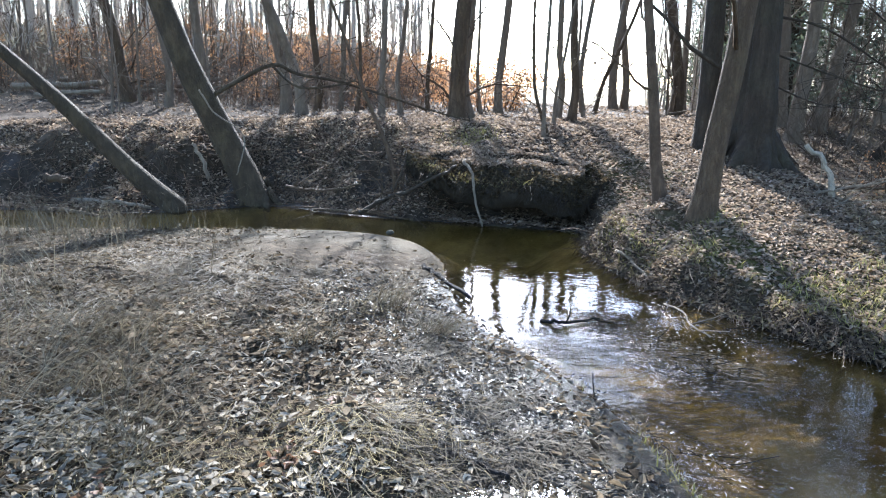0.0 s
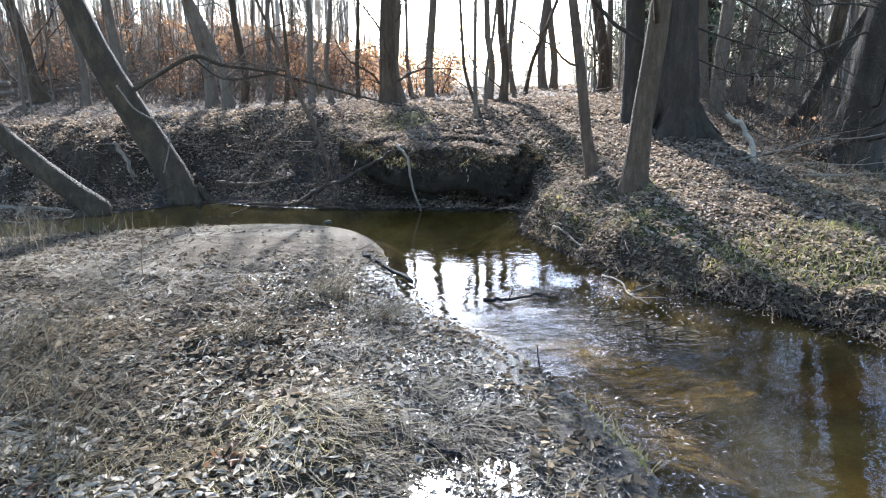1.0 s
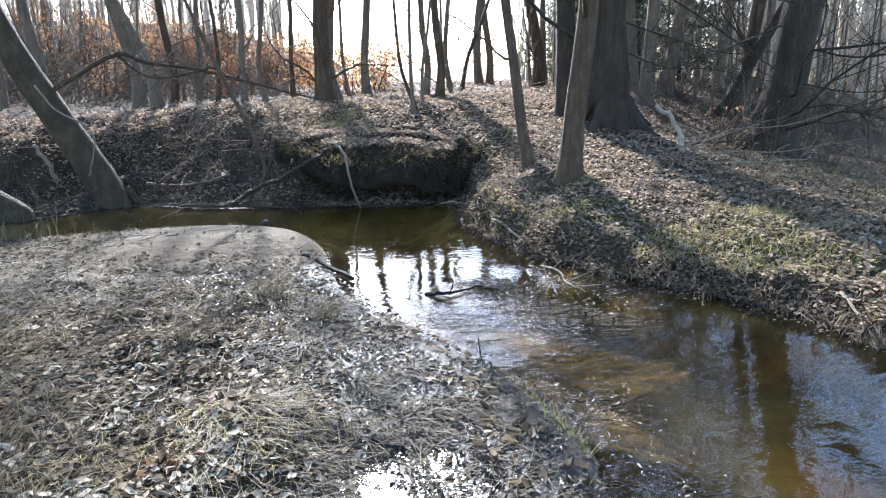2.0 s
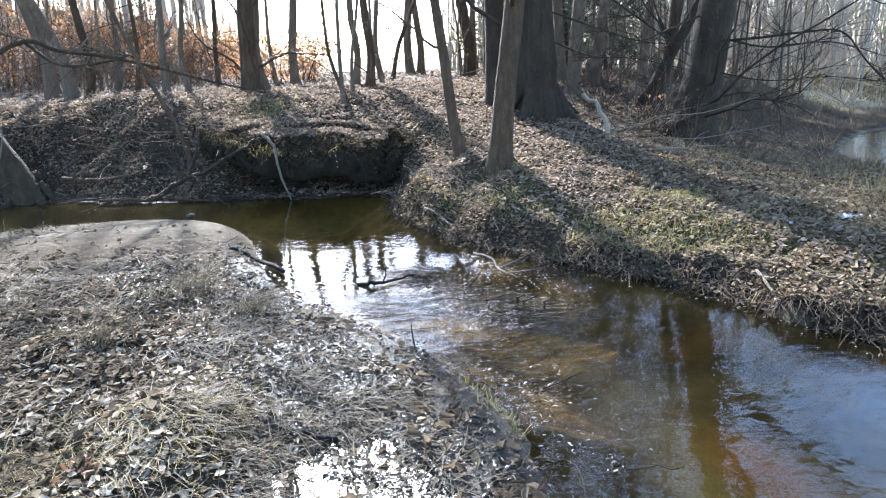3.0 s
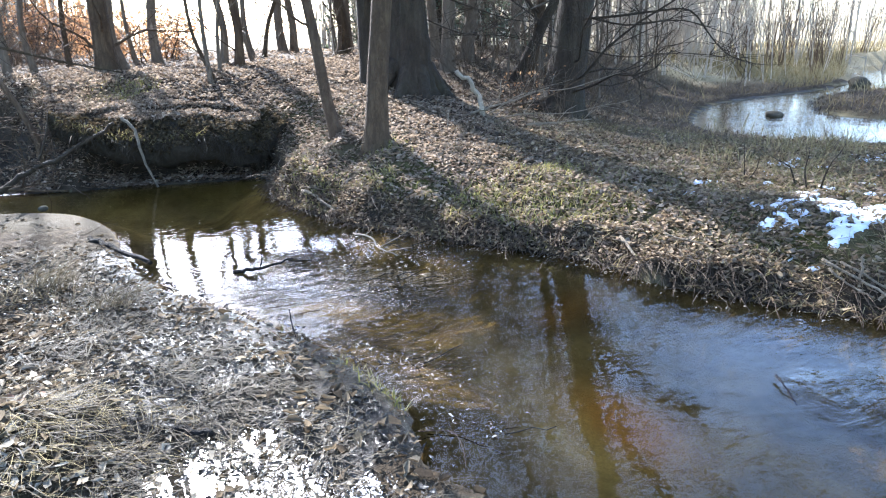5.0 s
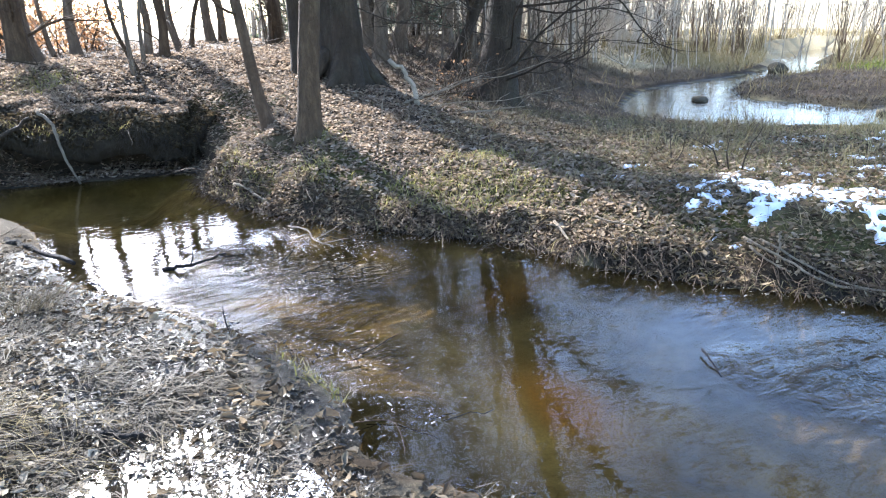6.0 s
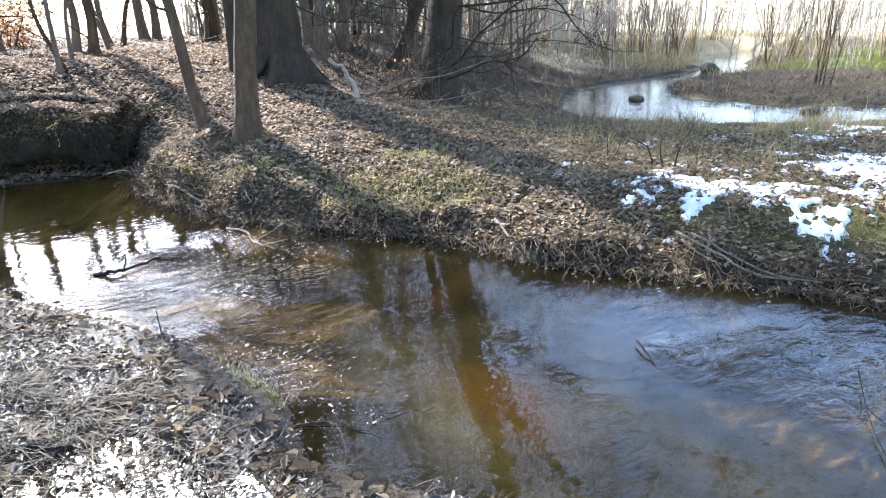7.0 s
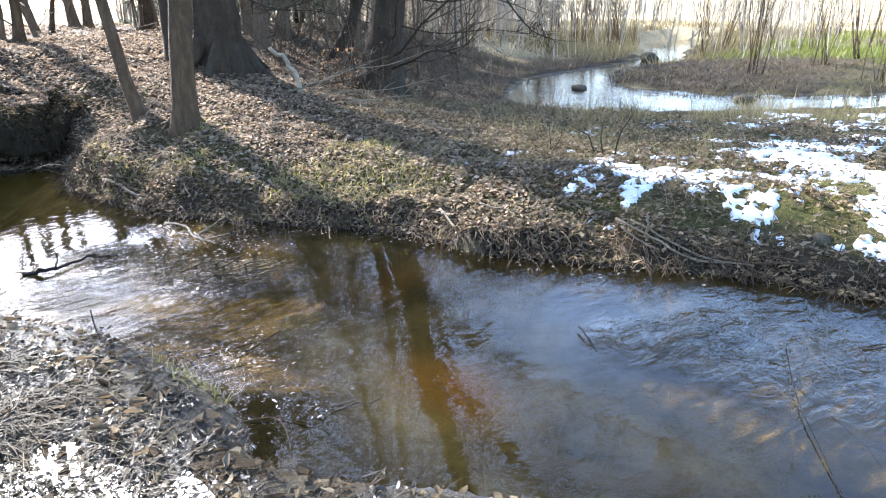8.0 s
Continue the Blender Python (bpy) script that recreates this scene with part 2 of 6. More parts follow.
def away(x, y, line, closed=False):
    """Distance from the points (x, y) to a line of points."""
    q = np.vstack([line, line[:1]]) if closed else line
    if x.size < 64:  # few points: all the pieces of the line at once
        a, e = q[:-1, :, None], np.diff(q, axis=0)[:, :, None]
        u = np.clip(((x - a[:, 0]) * e[:, 0] + (y - a[:, 1]) * e[:, 1]) / ((e ** 2).sum(1) + 1e-12), 0, 1)
        return np.sqrt(((x - a[:, 0] - u * e[:, 0]) ** 2 + (y - a[:, 1] - u * e[:, 1]) ** 2).min(0))
    best = np.full(x.shape, 1e9)
    for (ax, ay), (bx, by) in zip(q[:-1], q[1:]):
        dx, dy = bx - ax, by - ay
        u = np.clip(((x - ax) * dx + (y - ay) * dy) / (dx * dx + dy * dy + 1e-12), 0, 1)
        best = np.minimum(best, (x - ax - u * dx) ** 2 + (y - ay - u * dy) ** 2)
    return np.sqrt(best)


def inside(x, y, ring):
    if x.size < 64:
        a, b = ring[:, :, None], np.roll(ring, -1, 0)[:, :, None]
        rise = np.where(a[:, 1] == b[:, 1], 1e-9, b[:, 1] - a[:, 1])
        return (((a[:, 1] > y) != (b[:, 1] > y)) & (x < (b[:, 0] - a[:, 0]) * (y - a[:, 1]) / rise + a[:, 0])).sum(0) % 2 == 1
    odd = np.zeros(x.shape, bool)
    for (ax, ay), (bx, by) in zip(ring, np.roll(ring, -1, 0)):
        if ay != by:
            odd ^= ((ay > y) != (by > y)) & (x < (bx - ax) * (y - ay) / (by - ay) + ax)
    return odd


def step(v, a, b):
    u = np.clip((v - a) / (b - a), 0, 1)
    return u * u * (3 - 2 * u)


def ripple(x, y, size, seed):
    """Smooth value noise in -1..1."""
    u, v = x / size + seed * 17.13, y / size - seed * 9.71
    i, j = np.floor(u), np.floor(v)
    f, g = u - i, v - j
    f, g = f * f * (3 - 2 * f), g * g * (3 - 2 * g)

    def knot(a, b):
        s = np.sin(a * 127.1 + b * 311.7 + seed * 74.7) * 43758.5453
        return (s - np.floor(s)) * 2 - 1
    return (knot(i, j) * (1 - f) + knot(i + 1, j) * f) * (1 - g) + (knot(i, j + 1) * (1 - f) + knot(i + 1, j + 1) * f) * g


def lie(x, y):
    """Height of the ground, signed distance to the creek, distance to the pond, and whether a place is on the far side."""
    x, y = np.asarray(x, float), np.asarray(y, float)
    dn, df, dp = away(x, y, NEAR), away(x, y, FAR), away(x, y, POND, True)
    wet, pool = inside(x, y, CREEK), inside(x, y, POND)
    d = np.where(wet, -1, 1) * np.minimum(dn, df)
    dp = np.where(pool, -dp, dp)
    far = (df < dn) & ~wet
    # camera's side: a muddy flat with a low edge and a sand bar
    hummock = 0.5 + 0.5 * ripple(x, y, 0.55, 3)
    near_z = 0.065 * step(d, 0, 0.12) + 0.07 * step(d, 0.1, 1.1) + 0.16 * step(d, 1, 4) + 0.06 * hummock * step(d, 0.5, 1.6) * step(-y, -6.5, -4.5)
    near_z = near_z + 0.06 * step(-x, 0.9, 2.5) * step(d, 0.3, 2)
    near_z = near_z + 0.09 * np.exp(-(((x + 1.08) / 0.2) ** 2 + ((y - 5.0) / 0.15) ** 2))
    near_z = near_z + 0.035 * ripple(x, y, 0.31, 22) * step(d, 0.4, 1.0) * step(-y, -6.6, -5.8) + 0.11 * np.exp(-(((x + 0.72) / 0.36) ** 2 + ((y - 2.95) / 0.38) ** 2))
    soak = np.clip(1.6 * np.exp(-(((x - 0.15 + 0.45 * (y - 2.4)) / 0.42) ** 2 + ((y - 2.3) / 0.6) ** 2)), 0, 1) * step(d, 0.2, 0.45)
    near_z = near_z + soak * (0.046 + 0.038 * ripple(x, y, 0.2, 13) + 0.03 * ripple(x, y, 0.09, 14) - near_z)
    # far side: a wooded bank that climbs to a low ridge
    lean = y - 0.25 * x
    top = 0.38 + 0.90 * step(lean, 3.7, 12.1) - 0.15 * step(-x, 2, 6)
    under = step(x, -1.1, -0.3) * step(-x, -1.7, -1.0) * step(y, 7.9, 8.6)
    left = step(-x, 0.9, 1.9)
    top = top - 0.25 * step(x, -2.2, -0.9) * step(-x, -2.2, -1.2) * step(-d, -2.6, -1.0) * step(y, 7.9, 8.6)
    back = 0.75 * under
    wide = 0.55 - 0.37 * under + 1.75 * left
    wall = step(d - back, 0, wide)
    far_z = top * np.where(under + left > 0.2, wall, (0.34 + 0.14 * ripple(x, y, 0.4, 15) * step(-d, -1.2, -0.5)) * step(d + 0.09 * ripple(x, y, 0.25, 16) + 0.12 * ripple(x, y, 0.7, 17), 0.03, 0.24) + 0.66 * step(d, 0.08, 1.15))
    far_z = far_z + 0.05 * ripple(x, y, 1.3, 5) * step(d, 0.4, 2) + 0.035 * ripple(x, y, 0.45, 6) * step(d, 0.2, 0.9) + (0.2 * ripple(x, y, 0.55, 8) + 0.09 * ripple(x, y, 0.22, 10)) * np.maximum(left, 0.4 * under) * step(d, 0.1, 0.6) * step(-d, -2.4, -1.4)
    far_z = far_z + 0.11 * np.maximum(ripple(x, y, 0.33, 19), 0) * np.exp(-((d - 0.32) / 0.2) ** 2) * (1 - left)
    far_z = far_z + 0.02 * ripple(x, y, 0.16, 9) * step(d, 0.05, 0.4)
    land = np.where(far, far_z, near_z + 0.018 * ripple(x, y, 0.2, 4) * step(d, 0.05, 0.5))
    low = 0.02 + 0.07 * step(dp, 0, 0.3) + 0.05 * ripple(x, y, 0.6, 7) * step(dp, 0.1, 0.6)
    low = low + 0.12 * step(dp, 0.8, 4)
    blend = step(dp, 0.6, 5.5) * (1 - 0.6 * step(x, 11, 15))
    land = np.where(far, low + (land - low) * blend, land)
    # beyond the ridge and the meadow the country lies flat and climbs a little
    gone = np.hypot(x, y - 8)
    land = land + 2.9 * step(y - 0.3 * x, 16, 34) * step(-x, -1, 7)
    land = land + (0.55 - land) * step(gone, 16, 34) * step(x, 2, 9) + 1.1 * step(gone, 40, 260)
    depth = -0.03 - 0.30 * step(-d, 0, 0.75) + 0.05 * ripple(x, y, 0.7, 11) * step(-d, 0.1, 0.5)
    depth = depth + 0.10 * step(2.6 - np.hypot(x - 2.3, y - 3.0), 0, 1.6) * step(-d, 0.1, 0.5)
    z = np.where(wet, np.minimum(depth, -0.012), land)
    z = np.where(pool, -0.03 - 0.25 * step(-dp, 0, 0.6), z)
    return z, d, dp, far


def snow_field(x, y, d):
    """Above nought where old snow lies."""
    body = sum(h * np.exp(-((x - a) / w) ** 2 - ((y - b) / g) ** 2) for a, b, w, g, h in SNOWY)
    ragged = 0
    for k in range(6):
        c, w = math.cos(1.1 * k), math.sin(1.1 * k)
        ragged = ragged + 0.92 ** k * ripple(c * x - w * y, w * x + c * y, 0.42 * 0.6 ** k, 71 + k)
    return np.where(d < 0.35, -1, body + 0.66 * ragged - 0.84)


SNOWY = [(5.1, 3.55, 0.5, 0.45, 0.7), (5.15, 2.75, 0.6, 0.6, 0.8), (6.2, 2.7, 0.9, 0.7, 0.85), (7.4, 2.6, 1.2, 0.8, 0.85), (5.4, 1.8, 0.7, 0.6, 0.9), (8.2, 4.0, 1.2, 0.5, 0.6)]


def ground_at(x, y):
    return float(lie(np.array([x]), np.array([y]))[0][0])


# ---- building ----
class Build:
    """Collects tubes and loose faces for one mesh."""

    def __init__(self):
        self.v, self.f, self.n = [], [], 0

    def tube(self, path, radii, sides=6, rough=0.0, seed=0, tip=True):
        path, radii = np.asarray(path, float), np.asarray(radii, float)
        k = len(path)
        t = np.gradient(path, axis=0)
        t /= np.linalg.norm(t, axis=1)[:, None] + 1e-9
        ref = np.array([0, 1.0, 0]) if abs(t[:, 2]).mean() > 0.5 else np.array([0, 0, 1.0])
        a = np.cross(t, ref)
        a /= np.linalg.norm(a, axis=1)[:, None] + 1e-9
        b = np.cross(t, a)
        w = np.arange(sides) * 2 * np.pi / sides
        r = radii[:, None] * np.ones((1, sides))
        if rough:
            rs = np.random.RandomState(seed)
            lobes = sum(rs.uniform(0.3, 1) * np.sin(m * w[None] + rs.uniform(0, 6) + np.linspace(0, rs.uniform(-3, 3), k)[:, None]) for m in (2, 3, 5)) / 2
            r = r * (1 + rough * lobes + rough * 0.5 * rs.uniform(-1, 1, (k, sides)))
        ring = path[:, None] + r[..., None] * (np.cos(w)[None, :, None] * a[:, None] + np.sin(w)[None, :, None] * b[:, None])
        base = self.n
        self.v.append(ring.reshape(-1, 3))
        self.n += k * sides
        for i in range(k - 1):
            for j in range(sides):
                j2 = (j + 1) % sides
                self.f.append((base + i * sides + j, base + i * sides + j2, base + (i + 1) * sides + j2, base + (i + 1) * sides + j))
        if tip:
            self.f.append(tuple(base + (k - 1) * sides + j for j in range(sides)))
            self.f.append(tuple(base + j for j in reversed(range(sides))))
        return self

    def many(self, template, faces, place):
        """Copies of a template: place is N x K x 3."""
        nn, k = place.shape[:2]
        base = self.n + np.arange(nn)[:, None] * k
        self.v.append(place.reshape(-1, 3))
        self.n += nn * k
        for f in faces:
            self.f.extend(map(tuple, (base + np.array(f)[None]).tolist()))
        return self

    def mesh(self, name, material, smooth=True):
        me = bpy.data.meshes.new(name)
        me.from_pydata(np.vstack(self.v).tolist(), [], self.f)
        me.materials.append(material)
        if smooth:
            me.polygons.foreach_set("use_smooth", [True] * len(me.polygons))
        me.update()
        return me


def part(name, build, material, parent, label=""):
    ob = new(name, build.mesh(name, material))
    ob.parent = parent
    return tagged(ob, label)


def stuff(name, build, material, label, category):
    return tagged(new(name, build.mesh(name, material)), label, category, kind="stuff")


def thing(name, at, label, category, group=""):
    ob = new(name)
    ob.location = at
    return tagged(ob, label, category, group)


def solid(name, build, material, label, category, group=""):
    """A thing of one mesh."""
    return tagged(new(name, build.mesh(name, material)), label, category, group)


def wander(start, way, length, steps, bend, lift, rs):
    """A crooked path that starts at start, goes along way and turns up by lift."""
    p, w, out = np.array(start, float), np.array(way, float), [np.array(start, float)]
    w /= np.linalg.norm(w)
    for i in range(steps):
        w = w + rs.normal(0, bend, 3) + np.array([0, 0, lift])
        w /= np.linalg.norm(w)
        p = p + w * length / steps
        out.append(p.copy())
    return np.array(out)


def boughs(trunk, radii, rs, count, reach, low=0.3, twig_count=4, up=0.6, thick=0.3, fine=3):
    """Limbs with side branches and twigs on a trunk, one Build for each limb."""
    k = len(trunk) - 1
    made = []
    for i in range(count):
        b = Build()
        f = low + (1 - low) * (i + rs.uniform(0, 1)) / count
        j = min(int(f * k), k - 1)
        at = trunk[j] + (trunk[j + 1] - trunk[j]) * (f * k - j)
        r = np.interp(f * k, np.arange(k + 1), radii) * thick
        turn = rs.uniform(0, 2 * np.pi)
        way = np.array([math.cos(turn), math.sin(turn), up * rs.uniform(0.5, 1.6)])
        length = reach * rs.uniform(0.6, 1.15) * (1.15 - 0.6 * f)
        limb = wander(at, way, length, 7, 0.22, 0.05, rs)
        b.tube(limb, np.linspace(max(r, 0.008), 0.006, 8), 5)
        for s in range(twig_count):
            g = rs.uniform(0.25, 1.0) * 6.9
            a = limb[int(g)]
            dirn = limb[min(int(g) + 1, 7)] - limb[int(g)]
            dirn = dirn / (np.linalg.norm(dirn) + 1e-9) + rs.normal(0, 0.6, 3)
            sub = wander(a, dirn, length * rs.uniform(0.25, 0.5), 5, 0.2, 0.04, rs)
            b.tube(sub, np.linspace(max(r * 0.35, 0.005), 0.003, 6), 4, tip=False)
            for q in range(fine):
                a2 = sub[rs.randint(1, 6)]
                tw = wander(a2, dirn + rs.normal(0, 0.7, 3), length * rs.uniform(0.1, 0.25), 3, 0.2, 0.03, rs)
                b.tube(tw, [0.004, 0.0035, 0.003, 0.002], 3, tip=False)
        made.append(b)
    return made


def tree(name, points, radius, height, seed, bark, label, count=12, reach=3.0, low=0.35, up=0.6, sides=14, flare=0.5, twig_count=4, category="tree", group="", wobble=0.05, rough=0.06, own_branches=(), single=True, thick=0.3):
    """A bare tree whose trunk passes through the points and goes on up to the height; single: each limb is a part."""
    rs = np.random.RandomState(seed)
    p = np.array(points, float)
    base = p[0].copy()
    way = p[-1] - p[max(len(p) - 2, 0)] if len(p) > 1 else np.array([0, 0, 1.0])
    way = way / np.linalg.norm(way)
    rest = wander(p[-1], way, max(height - (p[-1][2] - base[2]), 0.5), 9, wobble, 0.06, rs)
    line = np.vstack([rounded(p, 4), rest[1:]]) if len(p) > 1 else rest
    line = line - base
    line = np.vstack([line[0] - np.array([0, 0, 0.25]), line])
    run = np.concatenate([[0], np.cumsum(np.linalg.norm(np.diff(line, axis=0), axis=1))])
    fine = np.concatenate([np.linspace(0, 1.2, 9), np.linspace(1.5, run[-1], 20)])
    line = np.stack([np.interp(fine, run, line[:, i]) for i in range(3)], 1)
    radii = radius * (1 - 0.85 * (fine / run[-1]) ** 0.9) + radius * flare * np.exp(-np.maximum(fine - 0.25, 0) / (0.12 + radius * 0.6))
    top = thing(name, base, label, category, group)
    part("trunk", Build().tube(line, radii, sides, rough, seed), bark, top)
    made = boughs(line, radii, rs, count, reach, low, twig_count, up, thick, 3 if single else 2)
    for path, r0, r1 in own_branches:
        path = rounded(np.array(path, float) - base, 4)
        b = Build().tube(path, np.linspace(r0, r1, len(path)), 6, 0.1, seed)
        for q in range(len(path) * 2):
            a2 = path[rs.randint(2, len(path))]
            b.tube(wander(a2, rs.normal(0, 1, 3) + np.array([0, 0, 0.3]), rs.uniform(0.2, 0.7), 4, 0.2, 0.02, rs), [0.006, 0.005, 0.004, 0.003, 0.002], 3, tip=False)
        made.append(b)
    if single:
        for b in made:
            part("branch", b, bark, top)
    else:
        crown = Build()
        for b in made:
            crown.f.extend(tuple(i + crown.n for i in f) for f in b.f)
            crown.v.extend(b.v)
            crown.n += b.n
        part("crown", crown, bark, top)["kind"] = "stuff"
    return top


def buttress(top, count, reach, thick, bark, seed):
    """Roots that run down from a trunk's foot into the ground."""
    rs = np.random.RandomState(seed)
    base = np.array(top.location)
    for i in range(count):
        a = 2 * math.pi * (i + rs.uniform(-0.25, 0.25)) / count
        line = []
        for u in (0.0, 0.3, 0.6, 0.85, 1.0):
            r = reach * (0.28 + 0.72 * u)
            bend = a + 0.3 * u * math.sin(7 * i)
            x, y = r * math.cos(bend), r * math.sin(bend)
            z = ground_at(base[0] + x, base[1] + y) - base[2]
            line.append((x, y, z + thick * (3.2 * (1 - u) ** 2 - 0.9 * u)))
        line = rounded(line, 4)
        part("root", Build().tube(line, np.linspace(thick, thick * 0.4, len(line)), 8, 0.12, seed + i), bark, top)


def sticks(build, root, way, length, thick):
    """Straight tapered twigs at N places, three-sided."""
    way = way / np.linalg.norm(way, axis=1)[:, None]
    a = np.cross(way, np.array([0.3, 0.5, 0.81]))
    a /= np.linalg.norm(a, axis=1)[:, None] + 1e-9
    b = np.cross(way, a)
    ring = [math.cos(w) * a + math.sin(w) * b for w in (0, 2.094, 4.189)]
    v = [root + thick[:, None] * r for r in ring] + [root + way * length[:, None] + 0.3 * thick[:, None] * r for r in ring]
    return build.many(None, [(0, 1, 4, 3), (1, 2, 5, 4), (2, 0, 3, 5)], np.stack(v, 1))


def crown(top, middle, size, count, seed, bark):
    """The fine dense twigs high in a bare tree, spreading from its axis."""
    rs = np.random.RandomState(seed)
    u = rs.normal(0, 1, (count, 3))
    u = u / np.linalg.norm(u, axis=1)[:, None] * (rs.rand(count, 1) ** 0.45)
    clump = np.round(u * 3.2) / 3.2
    at = np.array(middle) + (0.55 * u + 0.45 * clump) * np.array(size)
    way = u * np.array([1, 1, 0.6]) + np.array([0, 0, 0.35]) + rs.normal(0, 0.5, (count, 3))
    b = sticks(Build(), at, way, rs.uniform(0.35, 1.3, count), rs.uniform(0.004, 0.014, count))
    part("twig_spray", b, bark, top, "fine bare twigs of the crown")["kind"] = "stuff"


LEAF = np.array([(-0.5, 0, 0), (-0.15, 0.21, 0.1), (0.25, 0.17, 0.11), (0.5, 0, 0.02), (0.25, -0.17, 0.11), (-0.15, -0.21, 0.1), (0.05, 0, -0.03)])
LEAF_FACES = [(0, 6, 1), (1, 6, 2), (2, 6, 3), (3, 6, 4), (4, 6, 5), (5, 6, 0)]


def leaves(build, at, size, rs, tilt=0.35, curl=1.0, slim=1.0):
    """Scatters curled leaves at N x 3 places."""
    k = len(at)
    v = np.repeat(LEAF[None], k, 0) * (size[0] + (size[1] - size[0]) * rs.rand(k))[:, None, None]
    v[..., 1] *= slim * rs.uniform(0.7, 1.25, k)[:, None]
    v[..., 2] *= rs.uniform(-1.0, 2.6, k)[:, None] * curl
    v[..., 2] += (v[..., 0] ** 2) * rs.uniform(-6, 8, k)[:, None] * curl
    v += rs.normal(0, 0.07, v.shape) * size[1] * np.array([1, 1, 0.7])
    a, b, c = rs.uniform(0, 2 * np.pi, k), rs.normal(0, tilt, k), rs.normal(0, tilt, k)
    y, z = v[..., 1] * np.cos(b)[:, None] - v[..., 2] * np.sin(b)[:, None], v[..., 1] * np.sin(b)[:, None] + v[..., 2] * np.cos(b)[:, None]
    x, z = v[..., 0] * np.cos(c)[:, None] - z * np.sin(c)[:, None], v[..., 0] * np.sin(c)[:, None] + z * np.cos(c)[:, None]
    x, y = x * np.cos(a)[:, None] - y * np.sin(a)[:, None], x * np.sin(a)[:, None] + y * np.cos(a)[:, None]
    return build.many(LEAF, LEAF_FACES, np.stack([x, y, z], -1) + at[:, None])


def blades(build, at, length, width, lie_flat, rs, heading=None, spread=0.8, matted=False):
    """Grass blades at N x 3 places: lie_flat 0 stands, 1 lies on the ground."""
    k = len(at)
    ln = rs.uniform(length[0], length[1], k)
    a = rs.uniform(0, 2 * np.pi, k) if heading is None else heading + rs.normal(0, spread, k)
    flat = np.clip(lie_flat + rs.normal(0, 0.15, k) * (1.15 - lie_flat), 0.02, 0.97)
    s = np.linspace(0, 1, 5)[None]
    root = (0.25 + 0.55 * flat ** 3)[:, None]
    lean = (root + (1 - root) * s) * flat[:, None] * np.pi / 2
    if matted:
        lean = (rs.uniform(0.82, 0.98, k)[:, None] + 0.14 * s) * np.pi / 2
    ds = ln[:, None] / 4
    out = np.concatenate([np.zeros((k, 1)), np.cumsum(np.sin(lean[:, 1:]) * ds, 1)], 1)
    hgt = np.concatenate([np.zeros((k, 1)), np.cumsum(np.cos(lean[:, 1:]) * ds, 1)], 1)
    bow = rs.normal(0, 0.12, k)[:, None] * ln[:, None] * s ** 2
    px = at[:, :1] + out * np.cos(a)[:, None] - bow * np.sin(a)[:, None]
    py = at[:, 1:2] + out * np.sin(a)[:, None] + bow * np.cos(a)[:, None]
    pz = at[:, 2:] + hgt
    w = width * rs.uniform(0.6, 1.4, k)[:, None] * np.array([1, 1, 0.85, 0.6, 0.15])[None] / 2
    c, d = np.cos(a + 1.5708 + rs.normal(0, 0.6, k))[:, None], np.sin(a + 1.5708)[:, None]
    left = np.stack([px + w * c, py + w * d, pz], -1)
    right = np.stack([px - w * c, py - w * d, pz + w * 0.5], -1)
    v = np.concatenate([left, right], 1)
    if matted:  # a straight strand needs fewer joints
        return build.many(None, [(0, 1, 4, 3), (1, 2, 5, 4)], v[:, [0, 2, 4, 5, 7, 9]])
    return build.many(None, [(i, i + 1, i + 6, i + 5) for i in range(4)], v)


def spots(rs, count, x0, x1, y0, y1, keep):
    """Random places on the ground; keep(x, y, z, d, dp, far) gives the odds."""
    x, y = rs.uniform(x0, x1, count), rs.uniform(y0, y1, count)
    z, d, dp, far = lie(x, y)
    ok = rs.rand(count) < keep(x, y, z, d, dp, far)
    ok &= (rs.rand(count) < 0.12) | ~far | (snow_field(x, y, d) < 0)
    return np.stack([x, y, z], 1)[ok]


# ---- ground and water ----
def spaced(fine_from, fine_to, gap, out_to):
    core = np.arange(fine_from, fine_to, gap)
    grow, at, far_side = gap, fine_to, []
    while at < out_to:
        far_side.append(at)
        grow *= 1.16
        at += grow
    grow, at, near_side = gap, fine_from - gap, []
    while at > -out_to:
        near_side.append(at)
        grow *= 1.16
        at -= grow
    return np.array(near_side[::-1] + list(core) + far_side)


